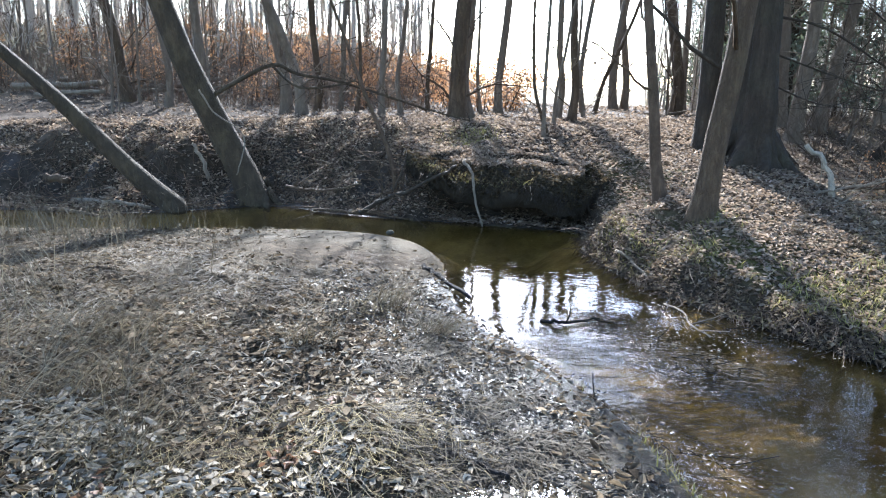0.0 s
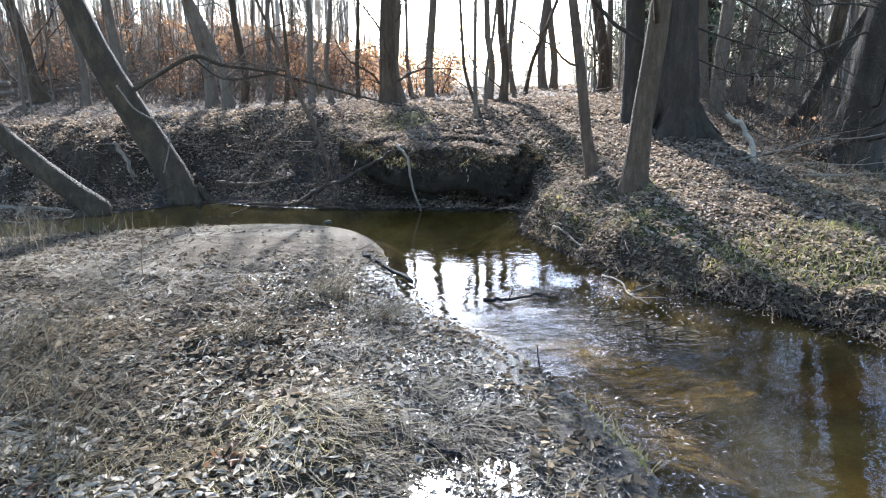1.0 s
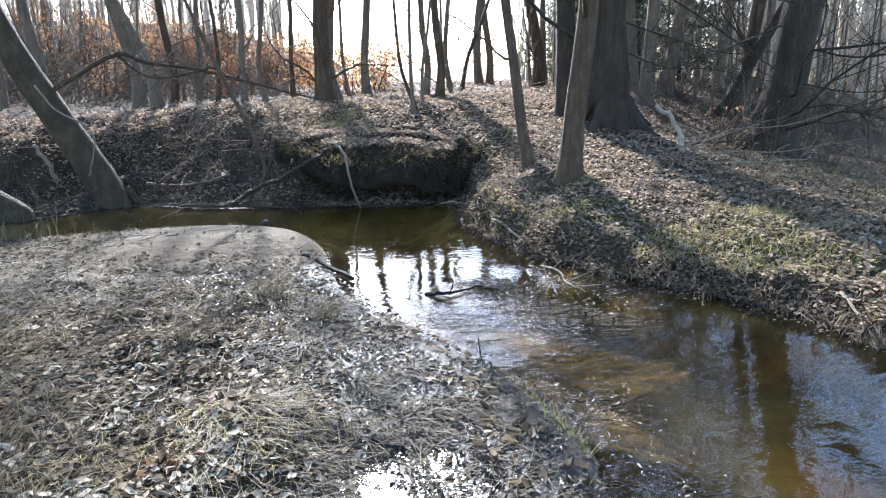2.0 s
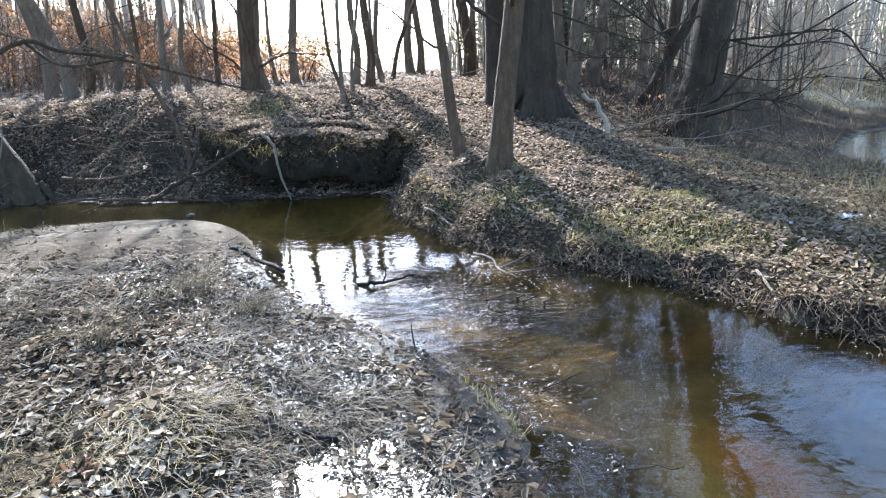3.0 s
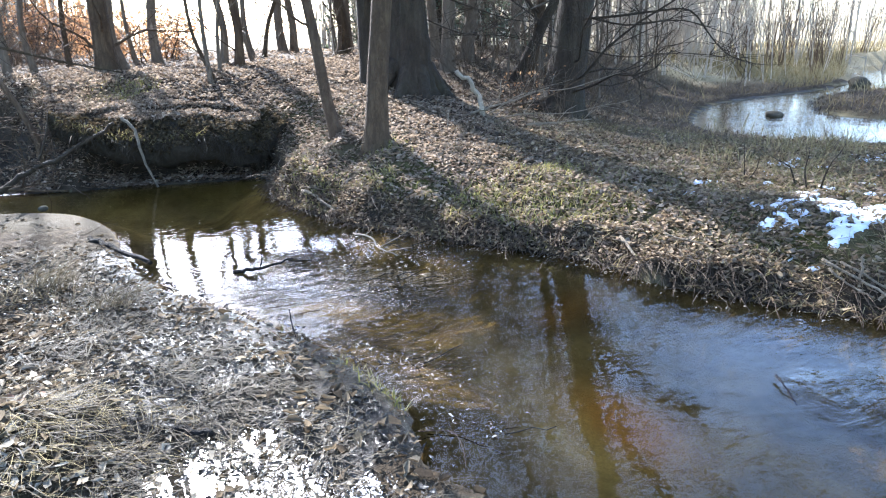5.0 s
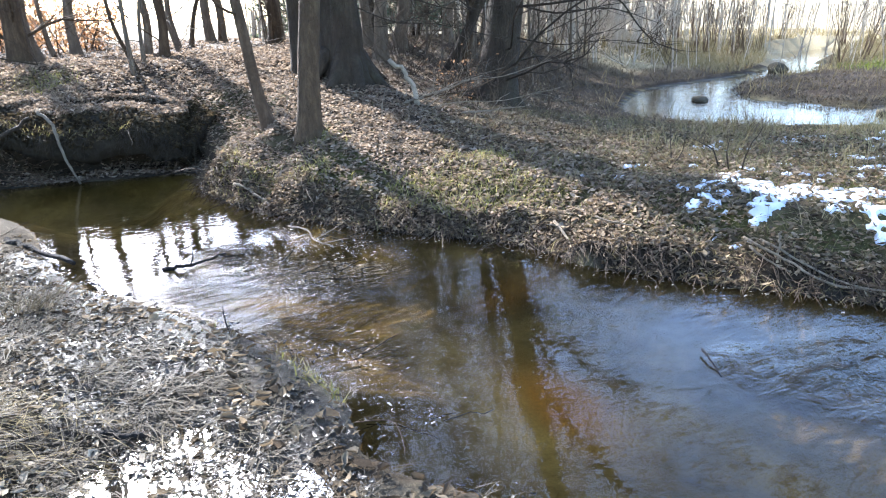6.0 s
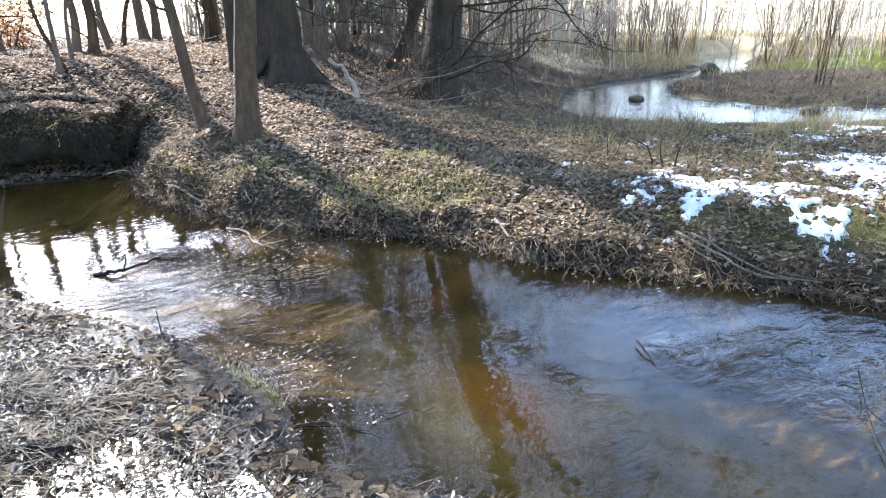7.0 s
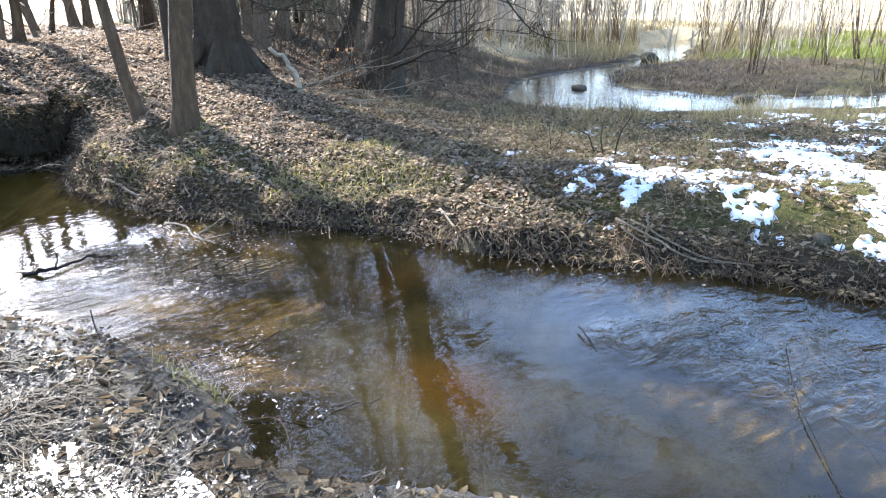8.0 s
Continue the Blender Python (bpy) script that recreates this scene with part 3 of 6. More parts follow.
def build_ground():
    xs, ys = spaced(-7.0, 8.0, 0.05, 900), spaced(0.8, 13.0, 0.05, 900)
    gx, gy = np.meshgrid(xs, ys)
    x, y = gx.ravel(), gy.ravel()
    z, d, dp, far = lie(x, y)
    nx, ny = len(xs), len(ys)
    i = (np.arange(ny - 1)[:, None] * nx + np.arange(nx - 1)[None]).ravel()
    me = bpy.data.meshes.new("ground")
    me.from_pydata(np.stack([x, y, z], 1).tolist(), [], np.stack([i, i + 1, i + nx + 1, i + nx], 1).tolist())
    me.polygons.foreach_set("use_smooth", [True] * len(me.polygons))
    blot = ripple(x, y, 0.35, 21)
    bar = step(y + 0.25 * blot, 6.8, 7.3) * step(-x, 0.2, 0.7) * step(x, -5, -3) * (~far)
    spit = np.exp(-(((x - 0.88 + 0.3 * (y - 2.05)) / 0.24) ** 2 + ((y - 2.02) / 0.3) ** 2)) * 1.6
    rim = step(-d, -0.16, -0.03) * (~far) * (y > 6.2) * (y < 7.6) * 0.5
    away_field = np.maximum(step(np.hypot(x - 5, y - 8), 17, 27), step(y, 13.2, 15.2) * step(x, 12, 14))
    sand = np.clip(np.maximum.reduce([bar, spit * (blot > -0.3), rim * (blot > 0), 0 * x]), 0, 1) * (d > 0)
    moss = np.where(far, step(d, 0.25, 0.6) * np.clip(step(x, 1.0, 2.2) * step(-d, -2.6, -0.4) * 0.8 + step(x, 3.5, 5) * step(-y, -8.5, -5) * 0.7 + step(x, 18.3, 19.8) * 1.0 * step(-x, -30, -24) * step(-y, -12.5, -10.5), 0, 1), 0.1)
    damp = np.exp(-(((x - 0.2) / 0.75) ** 2 + ((y - 2.6) / 1.1) ** 2)) * 1.3 + 0.9 * step(-d, -0.6, -0.1) * (~far) * step(-y, -6.6, -6.0) + 0.75 * np.exp(-(((x - 0.0) / 0.8) ** 2 + ((y - 3.9) / 0.8) ** 2))
    # Mud colour on the left slope; also shade painted into the undercut's recess.
    steep = np.where(x < 1.5, step(-d, -1.7, -1.0) * step(-x, -1.6, -1.2) * step(y, 8.0, 8.8) * 0.75, 0)
    damp = damp * (1 - np.clip(spit, 0, 1))
    damp = np.where(far, np.maximum(0.7 * step(-d, -0.3, -0.12), steep * 0.9) * (d > 0), damp * (1 - np.clip(bar, 0, 1)))
    wet = np.clip(damp + 0.3 * blot * damp, 0, 1) * (d > 0)
    wet = np.maximum(wet, step(-dp, -0.4, 0) * 0.8)
    bed = ((d <= 0) | (dp <= 0)).astype(float)
    field = me.attributes.new("stubble", "FLOAT", "POINT")
    field.data.foreach_set("value", away_field.astype(np.float32))
    hill = lambda a, c, w, h: np.exp(-((x - a) / w) ** 2 - ((y - c) / h) ** 2)
    silt = np.clip(1.1 * hill(1.85, 2.6, 0.5, 0.75) + 0.5 * hill(2.6, 1.3, 0.8, 0.7) + 0.45 * step(y, 6.2, 7.5) + 0.3 * blot, 0, 1)
    amber = np.clip(1.3 * hill(2.1, 2.42, 0.2, 0.36) + 0.3 * hill(2.6, 3.7, 0.3, 0.2), 0, 0.9)
    sand, moss = np.where(bed > 0, amber, sand), np.where(bed > 0, silt, moss)
    zones = me.attributes.new("zones", "FLOAT_COLOR", "POINT")
    zones.data.foreach_set("color", np.stack([sand, moss, wet, bed], 1).astype(np.float32).ravel())
    me.materials.append(GROUND)
    tagged(new("ground", me), "leaf-strewn woodland floor with muddy creek banks", "ground", kind="structure")


build_ground()


def water_sheet(name, ring, material, label, xs, ys, rough_water=None):
    """A flat sheet a little larger than the ring, whose rim lies under the banks."""
    gx, gy = np.meshgrid(xs, ys)
    x, y = gx.ravel(), gy.ravel()
    keep = (inside(x, y, ring) | (away(x, y, ring, True) < 0.5)).reshape(gx.shape)
    cell = keep[:-1, :-1] | keep[1:, :-1] | keep[:-1, 1:] | keep[1:, 1:]
    jj, ii = np.nonzero(cell)
    k = jj * len(xs) + ii
    b = Build()
    b.v.append(np.stack([x, y, np.zeros(x.size)], 1))
    b.f = np.stack([k, k + 1, k + len(xs) + 1, k + len(xs)], 1).tolist()
    me = b.mesh(name, material)
    lively = me.attributes.new("lively", "FLOAT", "POINT")
    lively.data.foreach_set("value", (rough_water(x, y) if rough_water else np.zeros(x.size)).astype(np.float32))
    return tagged(new(name, me), label, "water", kind="structure")


def riffle(x, y):
    """Where the creek runs over shallows and snags."""
    line = lambda p, q, w: np.exp(-(away(x, y, np.array([p, q])) / w) ** 2)
    v = 1.2 * line((0.95, 5.2), (1.5, 4.1), 0.22) + 1.1 * line((1.6, 5.7), (2.15, 4.75), 0.16) + 1.0 * line((1.3, 4.6), (1.9, 4.2), 0.14) + 1.2 * line((0.8, 3.6), (1.25, 2.9), 0.17) + 0.35 * line((0.5, 4.6), (1.3, 3.4), 0.35) + 0.3 * line((3.1, 3.0), (3.9, 1.9), 0.3)
    # the wake that opens behind the snag
    run, side = 0.62 * (x - 2.82) - 0.78 * (y - 2.1), 0.78 * (x - 2.82) + 0.62 * (y - 2.1)
    v = v + 0.6 * step(run, -0.05, 0.25) * np.exp(-(side / (0.1 + 0.42 * np.maximum(run, 0))) ** 2) * step(-run, -4.0, -1.2)
    return np.clip(v * (0.75 + 0.5 * ripple(x, y, 0.3, 81)), 0, 1.2)


water_sheet("water_creek", CREEK, WATER, "shallow brown creek water with ripples over sand", spaced(-6, 6, 0.1, 30), spaced(-1, 10.5, 0.1, 20), riffle)
water_sheet("water_pond", POND, POND_WATER, "bright pooled stream water in the meadow", np.arange(7, 32, 0.4), np.arange(-7, 20, 0.4))


# ---- the trees along the creek ----
LEANING = [(-3.63, 10.3, -0.03), (-3.72, 10.28, 0.14), (-3.83, 10.25, 0.45), (-4.02, 10.2, 0.9), (-4.21, 10.12, 1.33), (-4.37, 10.05, 1.74), (-4.54, 9.98, 2.15), (-4.76, 9.85, 2.91), (-4.92, 9.75, 3.49)]
ARCH = [(-4.33, 10.03, 1.6), (-3.93, 10.15, 1.85), (-3.36, 10.4, 2.16), (-3.0, 10.53, 2.03), (-2.4, 10.75, 1.93), (-1.66, 11.02, 1.71), (-1.07, 11.24, 1.52), (-0.3, 11.4, 1.32)]
crown(tree("leaning_tree", LEANING, 0.25, 9, 1, BARK_MOSSY, "thick grey-barked tree leaning out over the creek", 11, 3.2, 0.45, sides=18, flare=0.12,
     own_branches=[(ARCH, 0.04, 0.012), ([(-3.36, 10.4, 2.14), (-2.93, 10.32, 1.83), (-2.33, 10.48, 1.88), (-2.1, 10.54, 1.94), (-1.94, 10.59, 1.82), (-1.6, 10.68, 1.7)], 0.022, 0.008)]), (-1.8, -0.3, 6), (2.8, 2.8, 2.6), 1300, 306, BARK_BROWN)
tree("leaning_dead_trunk", [(-4.64, 9.56, 0.02), (-5.17, 9.4, 0.57), (-5.62, 9.28, 1.1), (-6.0, 9.1, 1.6), (-6.27, 9.0, 1.91), (-6.62, 8.85, 2.31)], 0.165, 4.6, 2, BARK_MOSSY,
     "slanting grey dead trunk standing in the creek", 3, 1.2, 0.6, sides=14, flare=0.1)
crown(tree("front_tree", [(2.28, 7.15, 0.5), (2.34, 7.13, 1.38), (2.44, 7.11, 2.3), (2.5, 7.1, 3.2)], 0.13, 11, 3, BARK_GREY, "smooth grey-brown young tree on the creek bank", 12, 2.4, 0.3, sides=16, flare=0.55), (0.2, 0, 6.5), (1.8, 1.8, 3.2), 350, 307, BARK_BROWN)
tree("thin_tree", [(2.05, 7.9, 0.57), (1.95, 7.93, 1.03), (1.89, 7.94, 1.55), (1.79, 7.97, 2.3)], 0.075, 8, 4, BARK_BROWN, "slim crooked young tree on the creek bank", 9, 1.6, 0.3, sides=12, flare=0.6)
crown(tree("old_tree", [(3.7, 9.65, 0.85), (3.69, 9.62, 1.85), (3.63, 9.63, 2.8)], 0.3, 16, 5, BARK_DARK, "massive dark old tree with flared roots", 9, 3.4, 0.3, sides=22, flare=0.75, rough=0.17, thick=0.14, twig_count=3,
     own_branches=[([(3.75, 9.6, 2.9), (4.3, 9.2, 2.7), (5.0, 8.8, 2.15), (5.6, 8.6, 1.7)], 0.022, 0.005), ([(3.8, 9.5, 2.4), (4.6, 9.3, 2.1), (5.3, 9.1, 1.9), (6.1, 8.8, 1.95)], 0.016, 0.004),
                   ([(3.8, 9.5, 2.0), (4.3, 9.1, 1.75), (4.8, 8.7, 1.7), (5.5, 8.3, 1.5)], 0.013, 0.004)]), (0, -0.6, 7.5), (3.4, 3.2, 4.2), 900, 301, BARK_DARK)
crown(tree("dark_tree", [(3.22, 10.15, 0.95), (3.22, 10.19, 1.86), (3.2, 10.2, 2.83)], 0.16, 14, 6, BARK_DARK, "dark straight trunk close beside the old tree", 7, 2.6, 0.3, sides=16), (-0.5, 0, 8), (2.6, 2.6, 4), 500, 302, BARK_DARK)
# High limbs and far-forward crown are unseen, added to darken the creek's reflection.
crown(tree("broad_tree", [(6.05, 9.2, 0.45), (6.18, 9.14, 1.45), (6.25, 9.09, 2.3)], 0.31, 15, 7, BARK_DARK, "broad dark tree with low spreading branches", 20, 3.6, 0.1, up=0.25, sides=20, flare=0.55, thick=0.07, twig_count=7,
     own_branches=[([(6.2, 9.1, 1.9), (6.42, 8.26, 1.93), (6.83, 7.94, 1.98), (7.18, 7.66, 1.97), (7.44, 7.46, 1.59), (7.63, 7.31, 1.36), (7.9, 7.12, 1.24)], 0.022, 0.006),
                   ([(6.1, 9.1, 2.3), (5.3, 8.9, 2.05), (4.5, 8.7, 1.8), (3.9, 8.6, 1.72)], 0.018, 0.004), ([(6.2, 9.1, 2.0), (6.9, 8.7, 1.8), (7.7, 8.4, 1.85), (8.6, 8.2, 1.6)], 0.02, 0.005),
                   ([(6.3, 9.0, 3.6), (6.7, 7.6, 5.2), (7.3, 6.0, 6.5), (7.9, 4.4, 7.4), (8.3, 3.2, 8.2)], 0.09, 0.015), ([(6.3, 9.0, 4.4), (6.2, 7.4, 6.2), (6.0, 5.8, 7.3), (5.7, 4.4, 8.0)], 0.08, 0.015), ([(6.3, 9.0, 3.2), (7.8, 8.0, 4.6), (9.2, 6.8, 5.8), (10.4, 5.6, 6.8)], 0.08, 0.015),
                   ([(6.2, 9.1, 1.5), (6.6, 8.3, 1.35), (7.1, 7.7, 1.4), (7.9, 7.4, 1.3)], 0.012, 0.004), ([(6.0, 9.1, 1.2), (5.5, 8.5, 1.15), (5.1, 8.0, 1.0), (4.6, 7.6, 1.05)], 0.012, 0.004)]), (1.4, -3.0, 7.2), (4.4, 4.4, 3.6), 2800, 303, BARK_DARK)
crown(tree("slanting_tree", [(6.53, 11.54, 0.75), (7.15, 11.19, 2.19)], 0.11, 9, 8, BARK_DARK, "dark slanting tree behind the broad one", 10, 2.4, 0.3, sides=10), (1.5, -1.2, 5.5), (2.2, 2.2, 2.6), 600, 304, BARK_DARK)
crown(tree("pale_tree", [(6.95, 11.6, 0.75), (7.13, 11.5, 2.4)], 0.1, 11, 9, BARK_GREY, "pale grey slim trunk in the shade", 10, 2.4, 0.3, sides=10), (0.3, 0, 6.5), (2.4, 2.4, 3.5), 700, 305, BARK_GREY)
for number, (x, y, r, tilt) in enumerate([(5.15, 11.6, 0.13, 0.1), (5.5, 12.9, 0.11, -0.15), (6.4, 13.4, 0.14, 0.3), (8.1, 13.3, 0.12, 0.1), (5.9, 15.6, 0.15, 0.0), (8.9, 15.8, 0.13, 0.2), (7.6, 17.2, 0.14, -0.1), (10.6, 16.6, 0.12, 0.1), (4.75, 13.9, 0.08, 0.1)]):
    z = ground_at(x, y)
    # Mid-tone bark, with the thicket's grey haze put into its colour.
    crown(tree("shaded_tree", [(x, y, z - 0.02), (x + 0.5 * tilt, y, z + 0.9), (x + 1.1 * tilt, y, z + 2)], r, 11, 400 + number, BARK_MID, "dark shaded trunk in the thicket behind the old tree", 12, 2.2, 0.08, up=0.2, sides=10, group="shaded trees", thick=0.12, twig_count=4, wobble=0.09), (tilt, 0, 4.6), (2.3, 2.3, 3.4), 420, 420 + number, BARK_MID)
for big, count, reach, thick in (("old_tree", 9, 0.85, 0.12), ("broad_tree", 8, 0.75, 0.1), ("front_tree", 6, 0.3, 0.04), ("leaning_tree", 6, 0.5, 0.07)):
    buttress(scene.objects[big], count, reach, thick, BARK_GREY if big == "front_tree" else BARK_MOSSY if big == "leaning_tree" else BARK_DARK, len(big))
RIDGE = [((-0.59, 13.4, 1.25), (-0.58, 13.4, 2.56), 0.19, 15), ((-0.36, 13.9, 1.25), (-0.42, 14.0, 2.6), 0.11, 14), ((0.3, 16.0, 1.25), (0.36, 16.0, 2.7), 0.11, 14),
         ((1.61, 12.93, 1.2), (1.58, 12.93, 2.52), 0.09, 12), ((1.4, 13.5, 1.2), (1.37, 13.49, 2.56), 0.08, 12), ((0.91, 11.0, 1.05), (0.9, 11.0, 2.42), 0.04, 7),
         ((0.98, 11.1, 1.05), (0.7, 11.2, 2.5), 0.035, 6), ((3.58, 19.1, 1.2), (3.53, 19.1, 2.85), 0.14, 14), ((3.9, 19.3, 1.2), (3.82, 19.3, 2.86), 0.12, 14),
         ((4.75, 17.2, 1.2), (4.66, 17.27, 2.74), 0.17, 15), ((-2.07, 13.2, 1.25), (-2.0, 13.21, 2.68), 0.07, 10), ((-1.78, 14.0, 1.25), (-1.74, 14.0, 2.73), 0.06, 10),
         ((-1.4, 16.1, 1.25), (-1.32, 16.1, 2.87), 0.06, 10), ((-4.0, 14.5, 1.1), (-4.25, 14.4, 2.6), 0.13, 13), ((-4.7, 15.8, 1.1), (-4.9, 15.8, 2.9), 0.16, 14),
         ((-8.9, 16.5, 1.0), (-9.1, 16.5, 3.0), 0.17, 14), ((2.5, 17.5, 1.2), (2.45, 17.5, 3), 0.08, 12), ((5.3, 18.5, 1.2), (5.25, 18.5, 3), 0.1, 13),
         ((-3.9, 15.5, 1.2), (-3.95, 15.5, 2.8), 0.1, 12), ((-3.6, 16.6, 1.2), (-3.5, 16.6, 2.9), 0.08, 12), ((1.16, 11.9, 1.1), (1.3, 11.9, 2.5), 0.035, 7), ((2.66, 16.7, 1.2), (3.2, 16.7, 2.9), 0.06, 9),
         ((-6.3, 15.2, 1.1), (-6.5, 15.2, 2.9), 0.13, 13), ((-7.6, 15.9, 1.1), (-7.65, 15.9, 2.9), 0.11, 12), ((-2.9, 15.0, 1.2), (-2.8, 15.0, 2.8), 0.05, 9), ((-0.1, 15.2, 1.2), (-0.2, 15.2, 2.8), 0.045, 9), ((2.1, 14.6, 1.2), (1.9, 14.6, 2.8), 0.045, 8)]
for number, (a, b, r, h) in enumerate(RIDGE):
    a = (a[0], a[1], ground_at(a[0], a[1]) - 0.02)
    # Paler bark puts haze and glare over the ridge into the trunks' colour.
    tree("woodland_tree", [a, ((a[0] + b[0]) / 2 + 0.09 * math.sin(5 * number), (a[1] + b[1]) / 2, (a[2] + b[2]) / 2), b], r * 0.9, h, 20 + number, BARK_MID if number % 3 else BARK_GREY, "bare brown woodland tree on the leafy ridge", 15 if a[0] < 0 else 10, (0.8 + 7 * r) * (1 if a[0] < 0 else 0.8), 0.08, sides=10, group="trees on the ridge", thick=0.16, twig_count=3, wobble=0.1)
tree("leaning_sapling", [(-1.4, 9.98, 0.55), (-1.55, 9.97, 1.05), (-1.86, 9.93, 1.79), (-2.15, 9.9, 2.6)], 0.04, 4.5, 60, BARK_BROWN, "thin bare sapling leaning from the bank", 7, 1.0, 0.3, sides=8, flare=0.3)

# ---- woods behind ----
wood_rs = np.random.RandomState(5)
MODELS = [tree("woodland_tree", [(-11 - 3 * i, 22 + i, ground_at(-11 - 3 * i, 22 + i))], 0.06 + 0.02 * i, 12 + i, 70 + i, (BARK_HAZE, BARK_BROWN, BARK_HAZE)[i % 3], "bare slim tree in the wood behind", 10, 2.2, 0.25, sides=8, twig_count=4, group="wood behind the ridge", single=False) for i in range(4)]
SLIM = [tree("sapling", [(-9 - 2 * i, 19, ground_at(-9 - 2 * i, 19))], 0.022 + 0.006 * i, 5 + i, 80 + i, BARK_MID, "slim bare sapling in the undergrowth", 12, 1.1, 0.12, sides=6, twig_count=3, up=1.0, group="undergrowth saplings", single=False) for i in range(3)]


def strew(models, count, x0, x1, y0, y1, seed, bar=None):
    rs = np.random.RandomState(seed)
    for i in range(count):
        x, y = rs.uniform(x0, x1), rs.uniform(y0, y1)
        if bar and bar(x, y):
            continue
        copy_thing(models[i % len(models)], pose(x, y, ground_at(x, y), rs.uniform(-4, 4), rs.uniform(-4, 4), rs.uniform(0, 360)))


clear_sun = lambda x, y: x > -9 and y < 27
strew(MODELS, 40, -34, -4, 19, 52, 1, clear_sun)
strew(MODELS, 14, 8, 22, 17, 40, 3)
strew(SLIM, 62, -18, -1.5, 14.5, 27, 4)
strew(SLIM, 34, 4.2, 13, 11.2, 20, 6)

# ---- banks: turf, litter, grass ----
# Darker leaf copy: shade on the lip's front face put into colour.
LITTER_LIP_SHADED = leaf_material("litter_lip_shaded", (0.05, 0.038, 0.026), (0.12, 0.095, 0.06), (0.22, 0.175, 0.12), (0.08, 0.065, 0.035), rough=0.8, shine=0.04)


def turf_overhang():
    """The mossy lip that hangs over the undercut bank."""
    line = rounded([(-1.35, 9.4), (-0.9, 9.3), (-0.5, 9.15), (0.0, 9.03), (0.6, 8.9), (1.05, 8.75), (1.45, 8.75), (1.8, 8.9)], 9)
    t = np.gradient(line, axis=0)
    t /= np.linalg.norm(t, axis=1)[:, None]
    out = np.stack([t[:, 1], -t[:, 0]], 1)  # towards the water
    s = np.linspace(0, 1, len(line))
    fade = np.sin(np.pi * np.clip(s, 0.02, 0.98)) ** 0.5
    profile = [(-1.5, -0.10, 0), (-1.2, -0.01, 0.1), (-0.9, 0.0, 0.15), (-0.65, -0.05, 0.3), (-0.42, -0.12, 0.5), (-0.22, -0.22, 0.8), (-0.1, -0.34, 1), (-0.04, -0.46, 1), (-0.06, -0.57, 1), (-0.16, -0.65, 1), (-0.4, -0.62, 0.6), (-1.0, -0.5, 0)]
    b = Build()
    rows = []
    for o, dz, w in profile:
        q = line + out * (o - 0.5 * (1 - fade))[:, None]
        near_top, far_top = (lie(line[:, 0] - out[:, 0] * k, line[:, 1] - out[:, 1] * k)[0] for k in (1.05, 1.6))
        top = near_top + (far_top - near_top) * min(max((-0.9 - o) / 0.6, -0.3), 1)
        wob = ripple(s * 9, s * 0 + o * 3, 0.8, 31) * 0.15 + ripple(s * 9, s * 0 + dz * 5, 0.26, 33) * 0.09
        q = q + out * (wob * (0.2 + w))[:, None]
        z = top + dz * (0.25 + 0.75 * fade) + 0.8 * wob * w
        if o < -0.8:  # the back of the turf runs under the leaf-covered ground
            under_ground = lie(q[:, 0], q[:, 1])[0] - 0.05
            z = under_ground if o < -1.0 else 0.5 * (z + under_ground)
        rows.append(np.column_stack([q, z]))
    k = len(line)
    b.v.append(np.vstack(rows))
    b.n = k * len(rows)
    for r in range(len(rows) - 1):
        for i in range(k - 1):
            b.f.append((r * k + i, r * k + i + 1, (r + 1) * k + i + 1, (r + 1) * k + i))
    solid("turf_overhang", b, TURF_SHADED, "mossy turf overhanging the undercut creek bank, recess shade in its colour", "bank")
    rs = np.random.RandomState(8)
    pick = rs.randint(2, k - 2, 900)
    lip = np.array(rows[6])[pick] + rs.normal(0, 0.05, (900, 3)) * np.array([1, 1, 0.6])
    hang = Build()
    for p, i in zip(lip[:620], pick[:620]):
        way = np.array([out[i, 0] * 0.35, out[i, 1] * 0.35, -0.6]) + rs.normal(0, 0.25, 3)
        hang.tube(wander(p, way, rs.uniform(0.1, 0.42), 4, 0.3, -0.12, rs), [0.005, 0.004, 0.003, 0.003, 0.002], 3, tip=False)
    # Darkest bark, painting the shade under the lip into the roots.
    stuff("hanging_roots", hang, BARK_DARK, "fine brown roots hanging from the undercut bank", "roots")
    grid = np.array(rows)
    # Upper rows get plain litter, front rows the copy with painted shade.
    for first, last, count, stock in ((1, 4, 11000, LITTER_FAR), (4, 7, 3200, LITTER_LIP_SHADED)):
        cover = Build()
        i, r, u, w = rs.randint(0, k - 1, count), rs.randint(first, last, count), rs.rand(count, 1), rs.rand(count, 1)
        on = (grid[r, i] * (1 - u) + grid[r, i + 1] * u) * (1 - w) + (grid[r + 1, i] * (1 - u) + grid[r + 1, i + 1] * u) * w + np.column_stack([np.zeros((count, 2)), rs.uniform(0.005, 0.04, count)])
        on[:, 2] = np.maximum(on[:, 2], lie(on[:, 0], on[:, 1])[0] + rs.uniform(0.005, 0.03, count))
        leaves(cover, on, (0.035, 0.08), rs, 0.5)
        stuff("leaf_litter", cover, stock, "brown leaves caught on the mossy bank lip", "leaves")
    moss = Build()
    blades(moss, lip[lip[:, 0] < 0.6][:330], (0.04, 0.11), 0.006, 0.7, rs, heading=-1.6, spread=1.0)
    stuff("bank_moss", moss, GRASS, "short mossy grass along the bank lip", "grass")


turf_overhang()


